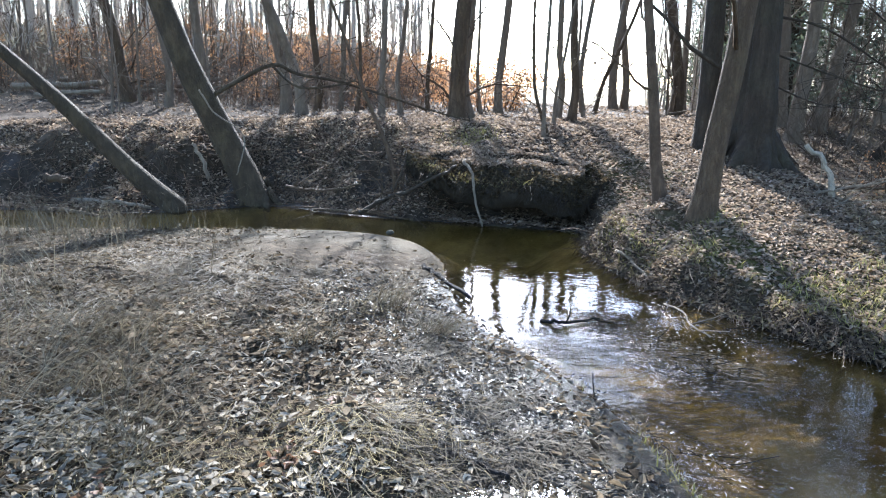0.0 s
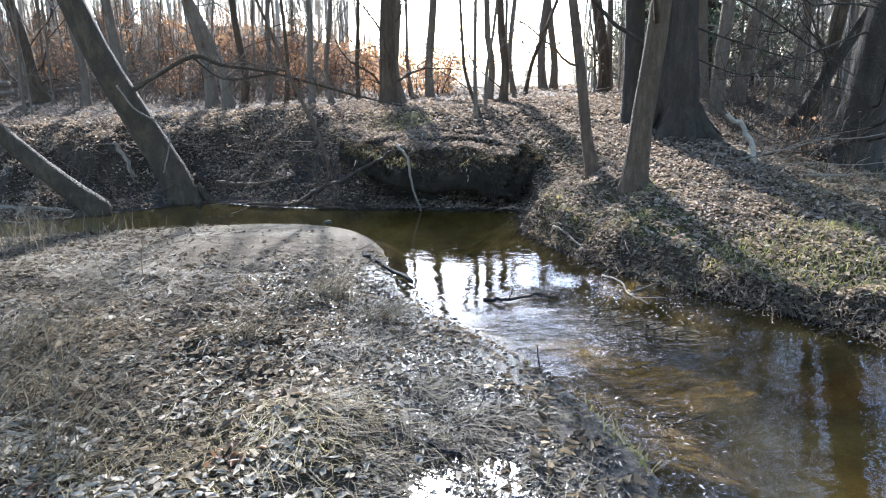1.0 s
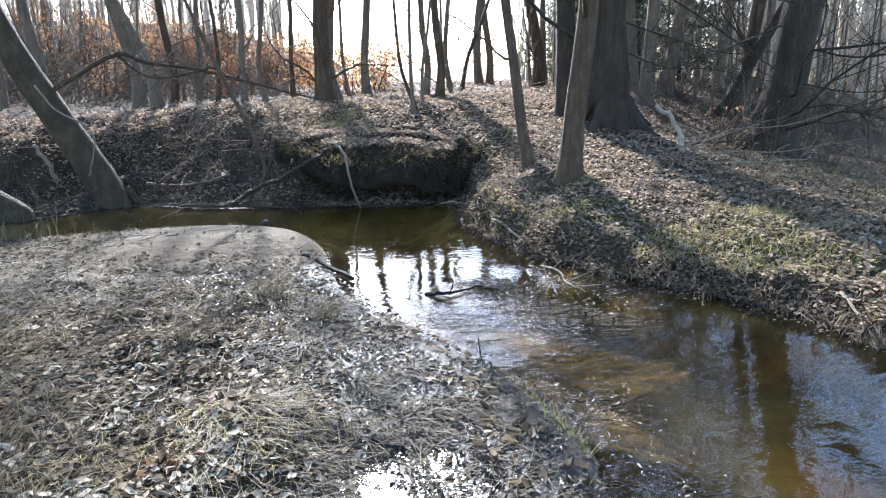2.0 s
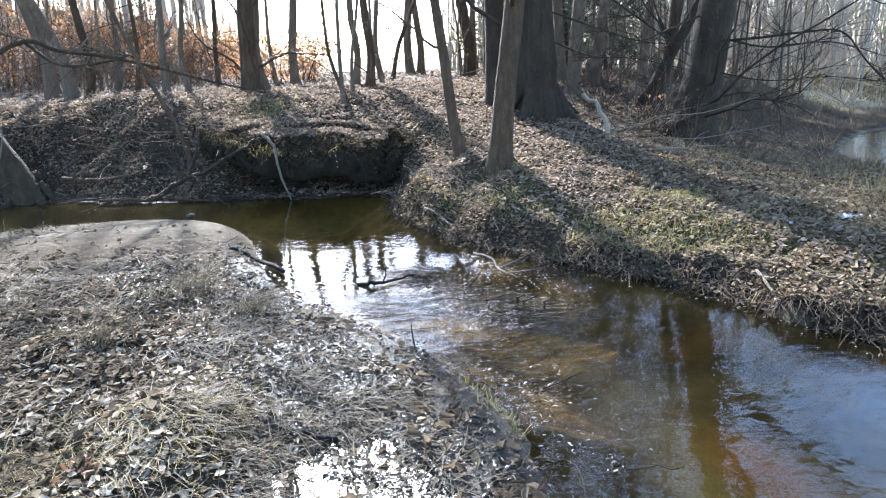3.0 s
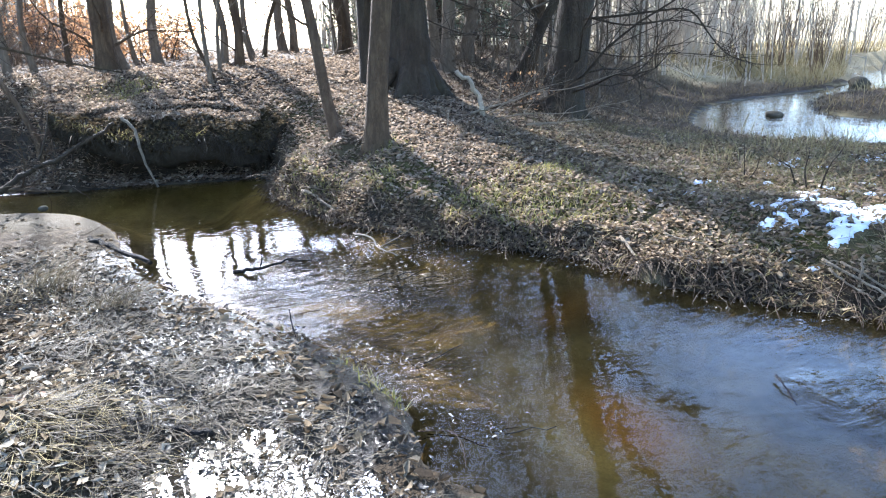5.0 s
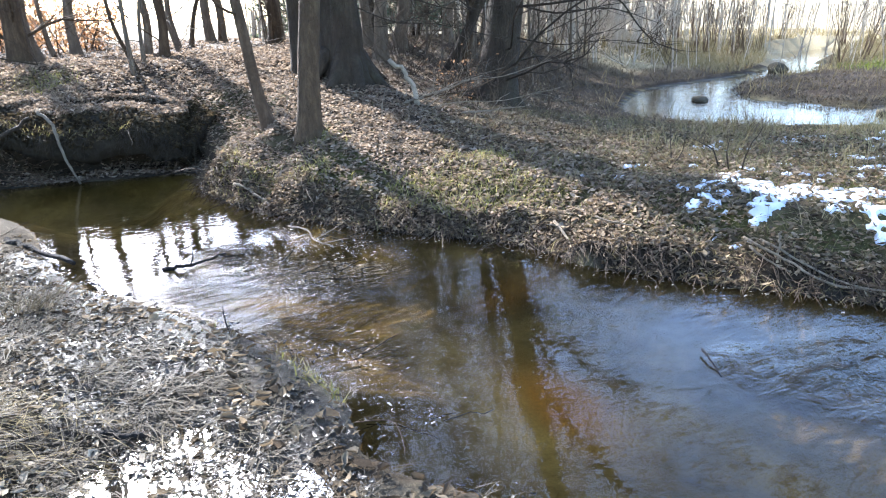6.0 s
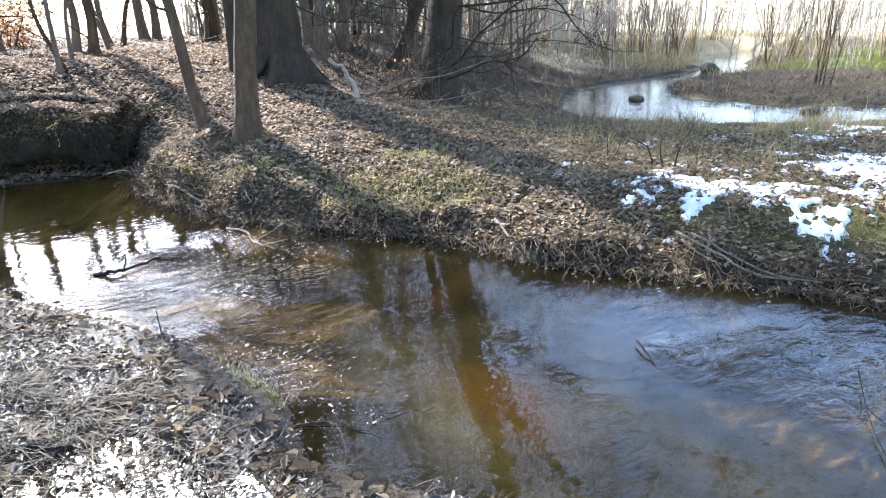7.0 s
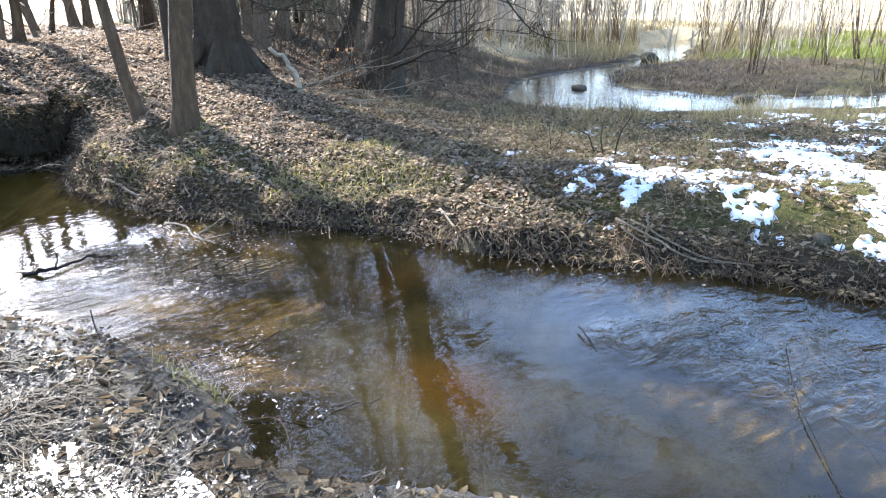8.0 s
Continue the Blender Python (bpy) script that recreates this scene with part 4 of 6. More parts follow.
def litter():
    rs = np.random.RandomState(11)
    b = Build()
    bar = lambda x, y: np.clip(0.45 * step(y, 5.0, 6.0) + step(y, 6.2, 6.8), 0, 1) * step(x, -3.6, -2.0)
    shore = lambda x, y, d: step(-d + 0.2 * ripple(x, y, 0.4, 49), -1.5, -0.85) * step(-y, -6.3, -5.2)  # the sodden strip along the water
    at = spots(rs, 34000, -5.5, 1.6, 1.2, 8.3, lambda x, y, z, d, dp, far: (~far) * (d > 0.03) * np.clip(1.2 - 0.04 * y, 0.25, 1) * (1 - 0.7 * shore(x, y, d)) * (1 - 0.95 * bar(x, y)) * (1 - 0.8 * np.clip(1.3 * np.exp(-(((x - 0.2 + 0.2 * (y - 2.6)) / 0.75) ** 2 + ((y - 2.5) / 1.3) ** 2)), 0, 1)) * (1 - 0.95 * np.exp(-(((x - 0.88 + 0.3 * (y - 2.05)) / 0.2) ** 2 + ((y - 2.02) / 0.26) ** 2))) * (0.55 + 0.45 * ripple(x, y, 0.4, 41)))
    at[:, 2] += rs.uniform(0.002, 0.022, len(at))
    leaves(b, at, (0.036, 0.08), rs, 0.2, 0.8)
    at = spots(rs, 17000, -3.6, 1.3, 1.3, 5.2, lambda x, y, z, d, dp, far: (~far) * (d > 0.02) * (1 - 0.7 * shore(x, y, d)) * (1 - 0.95 * np.exp(-(((x - 0.88 + 0.3 * (y - 2.05)) / 0.2) ** 2 + ((y - 2.02) / 0.26) ** 2))) * (0.7 + 0.3 * ripple(x, y, 0.3, 42)) * (1 - 0.75 * (1 - (1 - 0.8 * np.clip(1.3 * np.exp(-(((x - 0.2 + 0.2 * (y - 2.6)) / 0.75) ** 2 + ((y - 2.5) / 1.3) ** 2)), 0, 1)))))
    at[:, 2] += rs.uniform(0.0, 0.018, len(at))
    leaves(b, at, (0.03, 0.065), rs, 0.24, 0.8)
    at = spots(rs, 4500, -3.4, 1.0, 1.2, 4.6, lambda x, y, z, d, dp, far: (~far) * (d > 0.1) * np.clip(0.3 + 0.9 * ripple(x, y, 0.5, 46), 0, 1) * (1 - 0.8 * np.clip(1.3 * np.exp(-(((x - 0.2 + 0.2 * (y - 2.6)) / 0.75) ** 2 + ((y - 2.5) / 1.3) ** 2)), 0, 1)))
    at[:, 2] += rs.uniform(0.012, 0.035, len(at))
    leaves(b, at, (0.05, 0.095), rs, 0.24, 1.0)
    at = spots(rs, 22000, -7.0, 4.5, -5.0, 1.3, lambda x, y, z, d, dp, far: (~far) * (d > 0.06) * np.clip(1 + 0.18 * (y - 1.2), 0.05, 1))
    at[:, 2] += rs.uniform(0.002, 0.025, len(at))
    leaves(b, at, (0.035, 0.085), rs, 0.36, 1.2)
    at = spots(rs, 30000, -6.0, 3.5, -3.5, 1.3, lambda x, y, z, d, dp, far: (~far) * (d > 0.05) * np.clip(1 + 0.24 * (y - 1.2), 0.05, 1) * (0.6 + 0.4 * ripple(x, y, 0.4, 41)))
    at[:, 2] += rs.uniform(0.002, 0.022, len(at))
    leaves(b, at, (0.036, 0.08), rs, 0.2, 0.8)
    pale = Build()
    at = spots(rs, 74000, -6.5, 0.6, -3.0, 4.4, lambda x, y, z, d, dp, far: (~far) * (d > 0.3) * np.exp(-np.maximum(0, -3.0 - x) ** 2 / 1.3 - np.maximum(0, 1.3 - y) ** 2 / 2.2) * step(-x, -0.4, 0.7) * (1 - 0.8 * step(y, 2.7, 3.5)) * (1 - 0.7 * np.exp(-(((x + 0.8) / 0.45) ** 2 + ((y - 2.9) / 0.4) ** 2))) * (1 - shore(x, y, d)) * np.clip(0.3 + 0.9 * ripple(x, y, 0.45, 52) + 0.5 * step(-y, -2.9, -2.0), 0, 1))
    at[:, 2] += rs.uniform(0.014, 0.032, len(at))
    leaves(pale, at, (0.032, 0.075), rs, 0.16, 0.9)
    stuff("leaf_litter", pale, LITTER_PALE, "bleached grey leaves lying flat on the near bank", "leaves")
    stuff("leaf_litter", b, LITTER_NEAR, "pale grey-brown fallen leaves on the muddy near bank", "leaves")
    b = Build()
    at = spots(rs, 32000, -1.6, 1.3, 1.3, 6.2, lambda x, y, z, d, dp, far: (~far) * (d > 0.0) * shore(x, y, d) * (1 - 0.75 * (z < 0.067)) * (0.7 + 0.3 * ripple(x, y, 0.2, 50)) * (1 - 0.95 * np.exp(-(((x - 0.88 + 0.3 * (y - 2.05)) / 0.2) ** 2 + ((y - 2.02) / 0.26) ** 2))))
    at[:, 2] = np.maximum(at[:, 2], 0.067) + rs.uniform(0.0, 0.012, len(at))
    leaves(b, at, (0.018, 0.052), rs, 0.3, 1.0, 0.55)
    wash = spots(rs, 4200, -0.6, 0.8, 1.5, 3.4, lambda x, y, z, d, dp, far: (~far) * (d > 0.1) * (z < 0.07) * np.clip(0.35 + 0.9 * ripple(x, y, 0.16, 45), 0, 1))
    wash[:, 2] = rs.uniform(0.067, 0.08, len(wash))
    leaves(b, wash, (0.018, 0.05), rs, 0.14, 0.6, 0.6)
    rusty = Build()
    at = spots(rs, 5000, -2.0, -0.3, 1.9, 3.6, lambda x, y, z, d, dp, far: (~far) * 0.35 * (np.exp(-((x + 1.0) / 0.13) ** 2 - ((y - 2.62) / 0.12) ** 2) + np.exp(-((x + 0.78) / 0.1) ** 2 - ((y - 3.1) / 0.08) ** 2) + 0.6 * np.exp(-((x + 1.62) / 0.08) ** 2 - ((y - 2.2) / 0.07) ** 2)))
    at[:, 2] += rs.uniform(0.02, 0.05, len(at))
    leaves(rusty, at, (0.03, 0.07), rs, 0.5)
    stuff("rusty_leaves", rusty, RUST, "rust-brown leaves caught in the dry grass", "leaves")
    stuff("wet_leaves", b, LITTER_WET, "wet shining fallen leaves on the mud by the puddle", "leaves")
    b = Build()
    at = spots(rs, 84000, -9, 9.5, 1.2, 14.5, lambda x, y, z, d, dp, far: far * (d > 0.1) * (dp > 0.5) * (1 - 0.55 * step(x - 0.25 * y, 2.6, 4.6)) * (0.62 + 0.38 * ripple(x, y, 0.5, 43)) * (1 - 0.3 * step(-d, -0.5, -0.1)))
    more = spots(rs, 90000, -1.6, 6.0, 3.0, 13.5, lambda x, y, z, d, dp, far: far * (d > 0.06) * (1 - 0.75 * step(x - 0.25 * y, 2.4, 4.4)))
    at = np.vstack([at, more])
    at[:, 2] += rs.uniform(0.003, 0.03, len(at))
    leaves(b, at, (0.036, 0.08), rs, 0.3)
    low = spots(rs, 52000, 1.6, 9.0, 0.4, 7.5, lambda x, y, z, d, dp, far: far * (d > 0.03) * (dp > 0.4) * step(x - 0.25 * y, 0.8, 2.4) * np.clip(0.45 + 0.8 * ripple(x, y, 0.4, 44), 0.05, 1))
    face = spots(rs, 60000, 1.0, 6.0, 0.4, 8.4, lambda x, y, z, d, dp, far: far * (d > 0.01) * (d < 0.4) * np.clip(0.6 + 0.6 * ripple(x, y, 0.3, 54), 0.1, 1))
    low = np.vstack([low, face])
    low[:, 2] += rs.uniform(0.01, 0.05, len(low))
    w = Build()
    leaves(w, low, (0.03, 0.068), rs, 0.4)
    stuff("leaf_litter", w, LITTER_LOW, "mixed tan and dark dead leaves on the low bank", "leaves")
    stuff("leaf_litter", b, LITTER_FAR, "brown fallen beech leaves covering the wooded bank", "leaves")
    b = Build()
    at = spots(rs, 60000, -9, -0.4, 8.4, 12.6, lambda x, y, z, d, dp, far: far * (d > 0.12) * (d < 2.6) * np.clip(0.25 + 0.5 * step(d, 0.2, 1.6) + 0.9 * ripple(x, y, 0.45, 48), 0, 1))
    at[:, 2] += rs.uniform(0.004, 0.04, len(at))
    leaves(b, at, (0.036, 0.085), rs, 0.5)
    stuff("leaf_litter", b, LITTER_SLOPE, "dark and brown leaves lodged on the steep rooty bank", "leaves")
    b = Build()
    at = spots(rs, 11000, -15, 9, 14, 24, lambda x, y, z, d, dp, far: far * 0.75)
    at[:, 2] += rs.uniform(0.005, 0.04, len(at))
    leaves(b, at, (0.06, 0.13), rs, 0.4)
    stuff("leaf_litter", b, LITTER_FAR, "fallen brown leaves on the ridge under the trees", "leaves")
    b = Build()
    k = 150
    u = rs.rand(k)
    at = np.column_stack([1.25 + 0.75 * u + rs.normal(0, 0.16, k), 5.3 - 0.75 * u + rs.normal(0, 0.16, k), np.full(k, 0.004)])
    more = np.column_stack([rs.uniform(0.95, 1.5, 90), rs.uniform(2.3, 3.4, 90), np.full(90, 0.004)])
    rim = FAR[(FAR[:, 1] > 2.2) & (FAR[:, 1] < 6.8)]
    edge = rim[rs.randint(0, len(rim), 260)] + rs.normal(0, 0.07, (260, 2)) - np.array([0.04, 0.04])
    at = np.vstack([at, more, np.column_stack([edge, np.full(260, 0.006)])])
    leaves(b, at, (0.012, 0.036), rs, 0.15, 0.5, 0.7)
    stuff("floating_leaves", b, LITTER_PALE, "pale leaves and bits caught on the creek's surface", "leaves")


LITTER_PALE = leaf_material("litter_pale", (0.27, 0.245, 0.208), (0.43, 0.39, 0.335), (0.60, 0.56, 0.49), (0.33, 0.29, 0.235), rough=0.8, shine=0.05)
RUST = leaf_material("litter_rust", (0.16, 0.09, 0.055), (0.32, 0.18, 0.11), (0.24, 0.14, 0.09), rough=0.6)
LITTER_WET = leaf_material("litter_wet", (0.05, 0.042, 0.034), (0.13, 0.11, 0.09), (0.04, 0.034, 0.028), (0.16, 0.14, 0.115), (0.06, 0.05, 0.04), rough=0.36, through=0.05, shine=0.3)
LITTER_SLOPE = leaf_material("litter_slope", (0.085, 0.066, 0.052), (0.52, 0.41, 0.32), (0.18, 0.135, 0.105), (0.74, 0.62, 0.5), (0.33, 0.24, 0.185), rough=0.7, through=0.4, shine=0.1)
LITTER_LOW = leaf_material("litter_low_bank", (0.06, 0.045, 0.03), (0.40, 0.315, 0.22), (0.13, 0.098, 0.068), (0.58, 0.465, 0.34), (0.26, 0.195, 0.13), rough=0.75, through=0.25, shine=0.05)
litter()


def grasses():
    rs = np.random.RandomState(12)
    hump = lambda x, y: np.exp(-(((x + 0.8) / 0.5) ** 2 + ((y - 2.9) / 0.45) ** 2)) + 0.8 * np.exp(-(((x + 1.6) / 0.5) ** 2 + ((y - 2.3) / 0.4) ** 2)) + 0.7 * np.exp(-(((x + 1.08) / 0.22) ** 2 + ((y - 5.0) / 0.16) ** 2)) + 0.5 * np.exp(-(((x + 2.05) / 0.25) ** 2 + ((y - 4.25) / 0.2) ** 2))
    b = Build()
    at = spots(rs, 30000, -2.6, 0.3, 1.6, 5.2, lambda x, y, z, d, dp, far: (~far) * (d > 0.15) * np.clip(hump(x, y), 0, 1) * 0.8)
    at[:, 2] += rs.uniform(0, 0.035, len(at)) * np.clip(hump(at[:, 0], at[:, 1]), 0, 1)
    blades(b, at, (0.06, 0.22), 0.0026, 0.9, rs, heading=-0.9, spread=0.9, matted=True)
    stuff("dry_grass", b, STRAW, "matted straw-coloured dry grass tussock", "grass")
    b = Build()
    at = spots(rs, 46000, -6.5, 1.4, 1.2, 8.3, lambda x, y, z, d, dp, far: (~far) * (d > 0.04) * (1 - 0.95 * np.exp(-(((x - 0.88 + 0.3 * (y - 2.05)) / 0.2) ** 2 + ((y - 2.02) / 0.26) ** 2))) * (x - 0.5 * y < 0.1) * np.clip(0.34 + 0.4 * ripple(x, y, 0.6, 51) + 0.5 * step(-x, 1.6, 3), 0.04, 1) * (1 - 0.9 * step(y, 6.8, 7.3) * step(x, -2.8, -1.4)))
    at[:, 2] += rs.uniform(0.004, 0.03, len(at))
    blades(b, at, (0.05, 0.28), 0.0032, 0.9, rs, heading=-0.5, spread=1.3, matted=True)
    mat = spots(rs, 30000, -0.9, 1.3, 1.4, 5.0, lambda x, y, z, d, dp, far: (~far) * (d > 0.06) * np.clip(0.4 + 1.1 * ripple(x, y, 0.25, 64), 0, 1))
    mat = mat[(mat[:, 2] > 0.066) | (rs.rand(len(mat)) < 0.3)]
    mat[:, 2] = np.maximum(mat[:, 2], 0.066) + rs.uniform(0.002, 0.016, len(mat))
    rear = spots(rs, 24000, -6.5, 1.4, -3.0, 1.2, lambda x, y, z, d, dp, far: (~far) * (d > 0.04) * np.clip(1 + 0.24 * (y - 1.2), 0.05, 1) * np.clip(0.34 + 0.4 * ripple(x, y, 0.6, 51) + 0.5 * step(-x, 1.6, 3), 0.04, 1))
    rear[:, 2] += rs.uniform(0.004, 0.03, len(rear))
    blades(b, rear, (0.05, 0.28), 0.0032, 0.9, rs, heading=-0.5, spread=1.3, matted=True)
    turf = spots(rs, 15000, -4.5, 0.2, 2.9, 7.4, lambda x, y, z, d, dp, far: (~far) * (d > 0.25) * np.clip(0.5 + 0.9 * ripple(x, y, 0.5, 67), 0, 1) * (1 - 0.8 * step(y, 6.3, 7.0)))
    turf[:, 2] += rs.uniform(0.004, 0.03, len(turf))
    mat = np.vstack([mat, turf])
    strands = Build()
    blades(strands, mat, (0.05, 0.2), 0.0045, 0.9, rs, heading=-0.6, spread=1.0, matted=True)
    stuff("muddy_grass", strands, STRAW_MUD, "dark muddy strands of dead grass on the near bank", "grass")
    stuff("dead_grass", b, STRAW_GREY, "flattened grey dead grass among the leaves", "grass")
    b = Build()
    at = spots(rs, 13000, -9, -2.3, 2.2, 8.9, lambda x, y, z, d, dp, far: (~far) * (d > -0.5) * step(-x - 0.25 * y, 0.9, 3.3) * np.clip(0.45 + ripple(x, y, 0.45, 53), 0, 1) * (0.35 + 0.65 * step(y, 5, 7)))
    blades(b, at, (0.15, 0.55), 0.0045, 0.5, rs)
    for cx, cy, r, n in ((-2.15, 3.0, 0.22, 420), (-1.75, 2.55, 0.16, 260), (-2.5, 3.7, 0.2, 300), (-1.3, 4.1, 0.1, 140), (-0.85, 5.15, 0.12, 200), (-0.45, 4.6, 0.1, 120)):
        ring = rs.normal(0, r, (n, 2)) + np.array([cx, cy])
        blades(b, np.column_stack([ring, lie(ring[:, 0], ring[:, 1])[0]]), (0.15, 0.42), 0.004, 0.72, rs, heading=-0.7, spread=1.3)
    stalks = spots(rs, 420, -3.4, -1.3, 1.6, 3.8, lambda x, y, z, d, dp, far: (~far) * step(-x - 0.15 * y, 1.1, 1.9))
    stalks[:, 2] += 0.03
    blades(b, stalks, (0.25, 0.6), 0.006, 0.85, rs, heading=0.5, spread=0.7)
    stuff("reed_grass", b, STRAW_GREY, "tall bleached reed grass at the water's edge", "grass")
    b = Build()
    at = spots(rs, 26000, 1.0, 11, 0.4, 8.6, lambda x, y, z, d, dp, far: far * (d > 0.03) * (dp > 0.15) * np.clip(0.75 * step(x - 0.25 * y, 1.2, 3.6) + 0.5 * step(-d, -0.9, -0.2) + 0.1, 0, 1) * np.clip(0.5 + 0.7 * ripple(x, y, 0.7, 55), 0.05, 1))
    more = spots(rs, 7000, 2.2, 7.0, 0.4, 5.4, lambda x, y, z, d, dp, far: far * (d > 0.05) * step(x - 0.25 * y, 1.4, 2.6) * np.clip(0.6 + 0.6 * ripple(x, y, 0.5, 56), 0.1, 1))
    at = np.vstack([at, more])
    blades(b, at, (0.04, 0.16), 0.005, 0.72, rs)
    stuff("moss_grass", b, GRASS, "short yellow-green grass and moss on the low bank", "grass")
    b = Build()
    near_moss = spots(rs, 1300, 0.4, 1.0, 2.6, 3.8, lambda x, y, z, d, dp, far: (~far) * (d > 0.02) * step(-d, -0.2, -0.05) * np.clip(0.5 + ripple(x, y, 0.25, 63), 0, 1))
    tufts = ((1.38, 7.45, 0.2), (1.55, 6.9, 0.22), (2.0, 6.3, 0.2), (2.6, 5.4, 0.3), (3.0, 5.0, 0.38), (3.4, 4.7, 0.3), (-0.3, 11.0, 0.35), (3.6, 5.6, 0.3), (2.3, 7.0, 0.2))
    at = spots(rs, 75000, -1, 4.4, 3.6, 11.8, lambda x, y, z, d, dp, far: far * (d > 0.04) * 0.8 * sum(np.exp(-((x - a) ** 2 + (y - c) ** 2) / r ** 2) for a, c, r in tufts))
    at[:, 2] += 0.015
    blades(b, np.vstack([at, near_moss]), (0.03, 0.1), 0.006, 0.6, rs)
    stuff("moss", b, MOSS, "bright green-yellow moss cushions on the bank", "moss")
    b = Build()
    at = spots(rs, 30000, 1.0, 12, 0.2, 8.6, lambda x, y, z, d, dp, far: far * (d > 0.0) * (dp > 0.1) * np.clip(0.55 * step(x - 0.25 * y, 1.6, 4) + 0.8 * step(-d, -0.6, -0.1), 0, 1) * np.clip(0.45 + 0.8 * ripple(x, y, 0.5, 57), 0.05, 1))
    more = spots(rs, 20000, 2.2, 7.5, 0.4, 5.4, lambda x, y, z, d, dp, far: far * (d > 0.02) * step(x - 0.25 * y, 1.4, 2.6) * np.clip(0.5 + 0.7 * ripple(x, y, 0.45, 60), 0.1, 1))
    more[:, 2] += 0.01
    blades(b, more, (0.06, 0.24), 0.0038, 0.9, rs, heading=-2.4, spread=1.6, matted=True)
    blades(b, at, (0.08, 0.3), 0.0045, 0.75, rs, heading=-2.4, spread=1.3)
    stuff("dry_grass", b, STRAW, "dry bent grass on the low bank and meadow edge", "grass")
    b = Build()
    at = spots(rs, 46000, 4, 18, 6.5, 17, lambda x, y, z, d, dp, far: far * (dp > 0.1) * step(x - 0.25 * y, 1.5, 4.0) * np.clip(0.6 + 0.6 * ripple(x, y, 0.8, 58), 0.1, 1))
    blades(b, at, (0.06, 0.22), 0.009, 0.8, rs)
    mud = spots(rs, 9000, 12.3, 16.5, 4.5, 12, lambda x, y, z, d, dp, far: far * (dp > 0.0) * (dp < 1.6))
    shore_mud = Build()
    blades(shore_mud, mud, (0.04, 0.15), 0.01, 0.8, rs)
    stuff("muddy_grass", shore_mud, STRAW_MUD, "dark trampled grass on the muddy bank of the stream", "grass")
    at = spots(rs, 9000, 5.5, 11, 3.2, 7.2, lambda x, y, z, d, dp, far: far * (dp > 0.2) * np.clip(ripple(x, y, 0.5, 62) * 1.3, 0, 1))
    tuft = Build()
    blades(tuft, at[::2], (0.15, 0.42), 0.006, 0.5, rs)
    stuff("dry_tufts", tuft, STRAW, "tan dry grass tufts between the snow and the stream", "grass")
    stuff("dead_grass", b, STRAW_BROWN, "grey-brown dead grass on the flat towards the stream", "grass")
    b = Build()
    at = spots(rs, 15000, 7, 24, 2, 17, lambda x, y, z, d, dp, far: far * (dp > 0.05) * np.clip(step(-dp, -1.2, -0.2) * 0.6 + 0.1, 0, 1) * np.clip(0.25 + 0.9 * ripple(x, y, 0.9, 59), 0, 1))
    blades(b, at, (0.15, 0.5), 0.009, 0.5, rs)
    stuff("reed_grass", b, STRAW, "pale dry reeds along the meadow stream", "grass")
    b = Build()
    at = spots(rs, 30000, 17.6, 29, 3, 12.5, lambda x, y, z, d, dp, far: far * (dp > 0.3) * step(x + 0.5 * ripple(x, y, 0.8, 65), 17.8, 19.6) * step(-y, -12.2, -10.8) * np.clip(0.55 + 0.6 * ripple(x, y, 1.2, 61), 0, 1))
    blades(b, at, (0.08, 0.22), 0.014, 0.5, rs)
    stuff("meadow_grass", b, GRASS_BRIGHT, "fresh green meadow grass beside the stream", "grass")


GRASS_BRIGHT = leaf_material("meadow_grass_green", (0.22, 0.29, 0.05), (0.30, 0.37, 0.07), (0.38, 0.38, 0.13), rough=0.6, through=0.4)
grasses()


ROOT = bark_material("root_bark", (0.14, 0.092, 0.062), (0.36, 0.26, 0.19), (0.2, 0.16, 0.11), 0.2, 2)


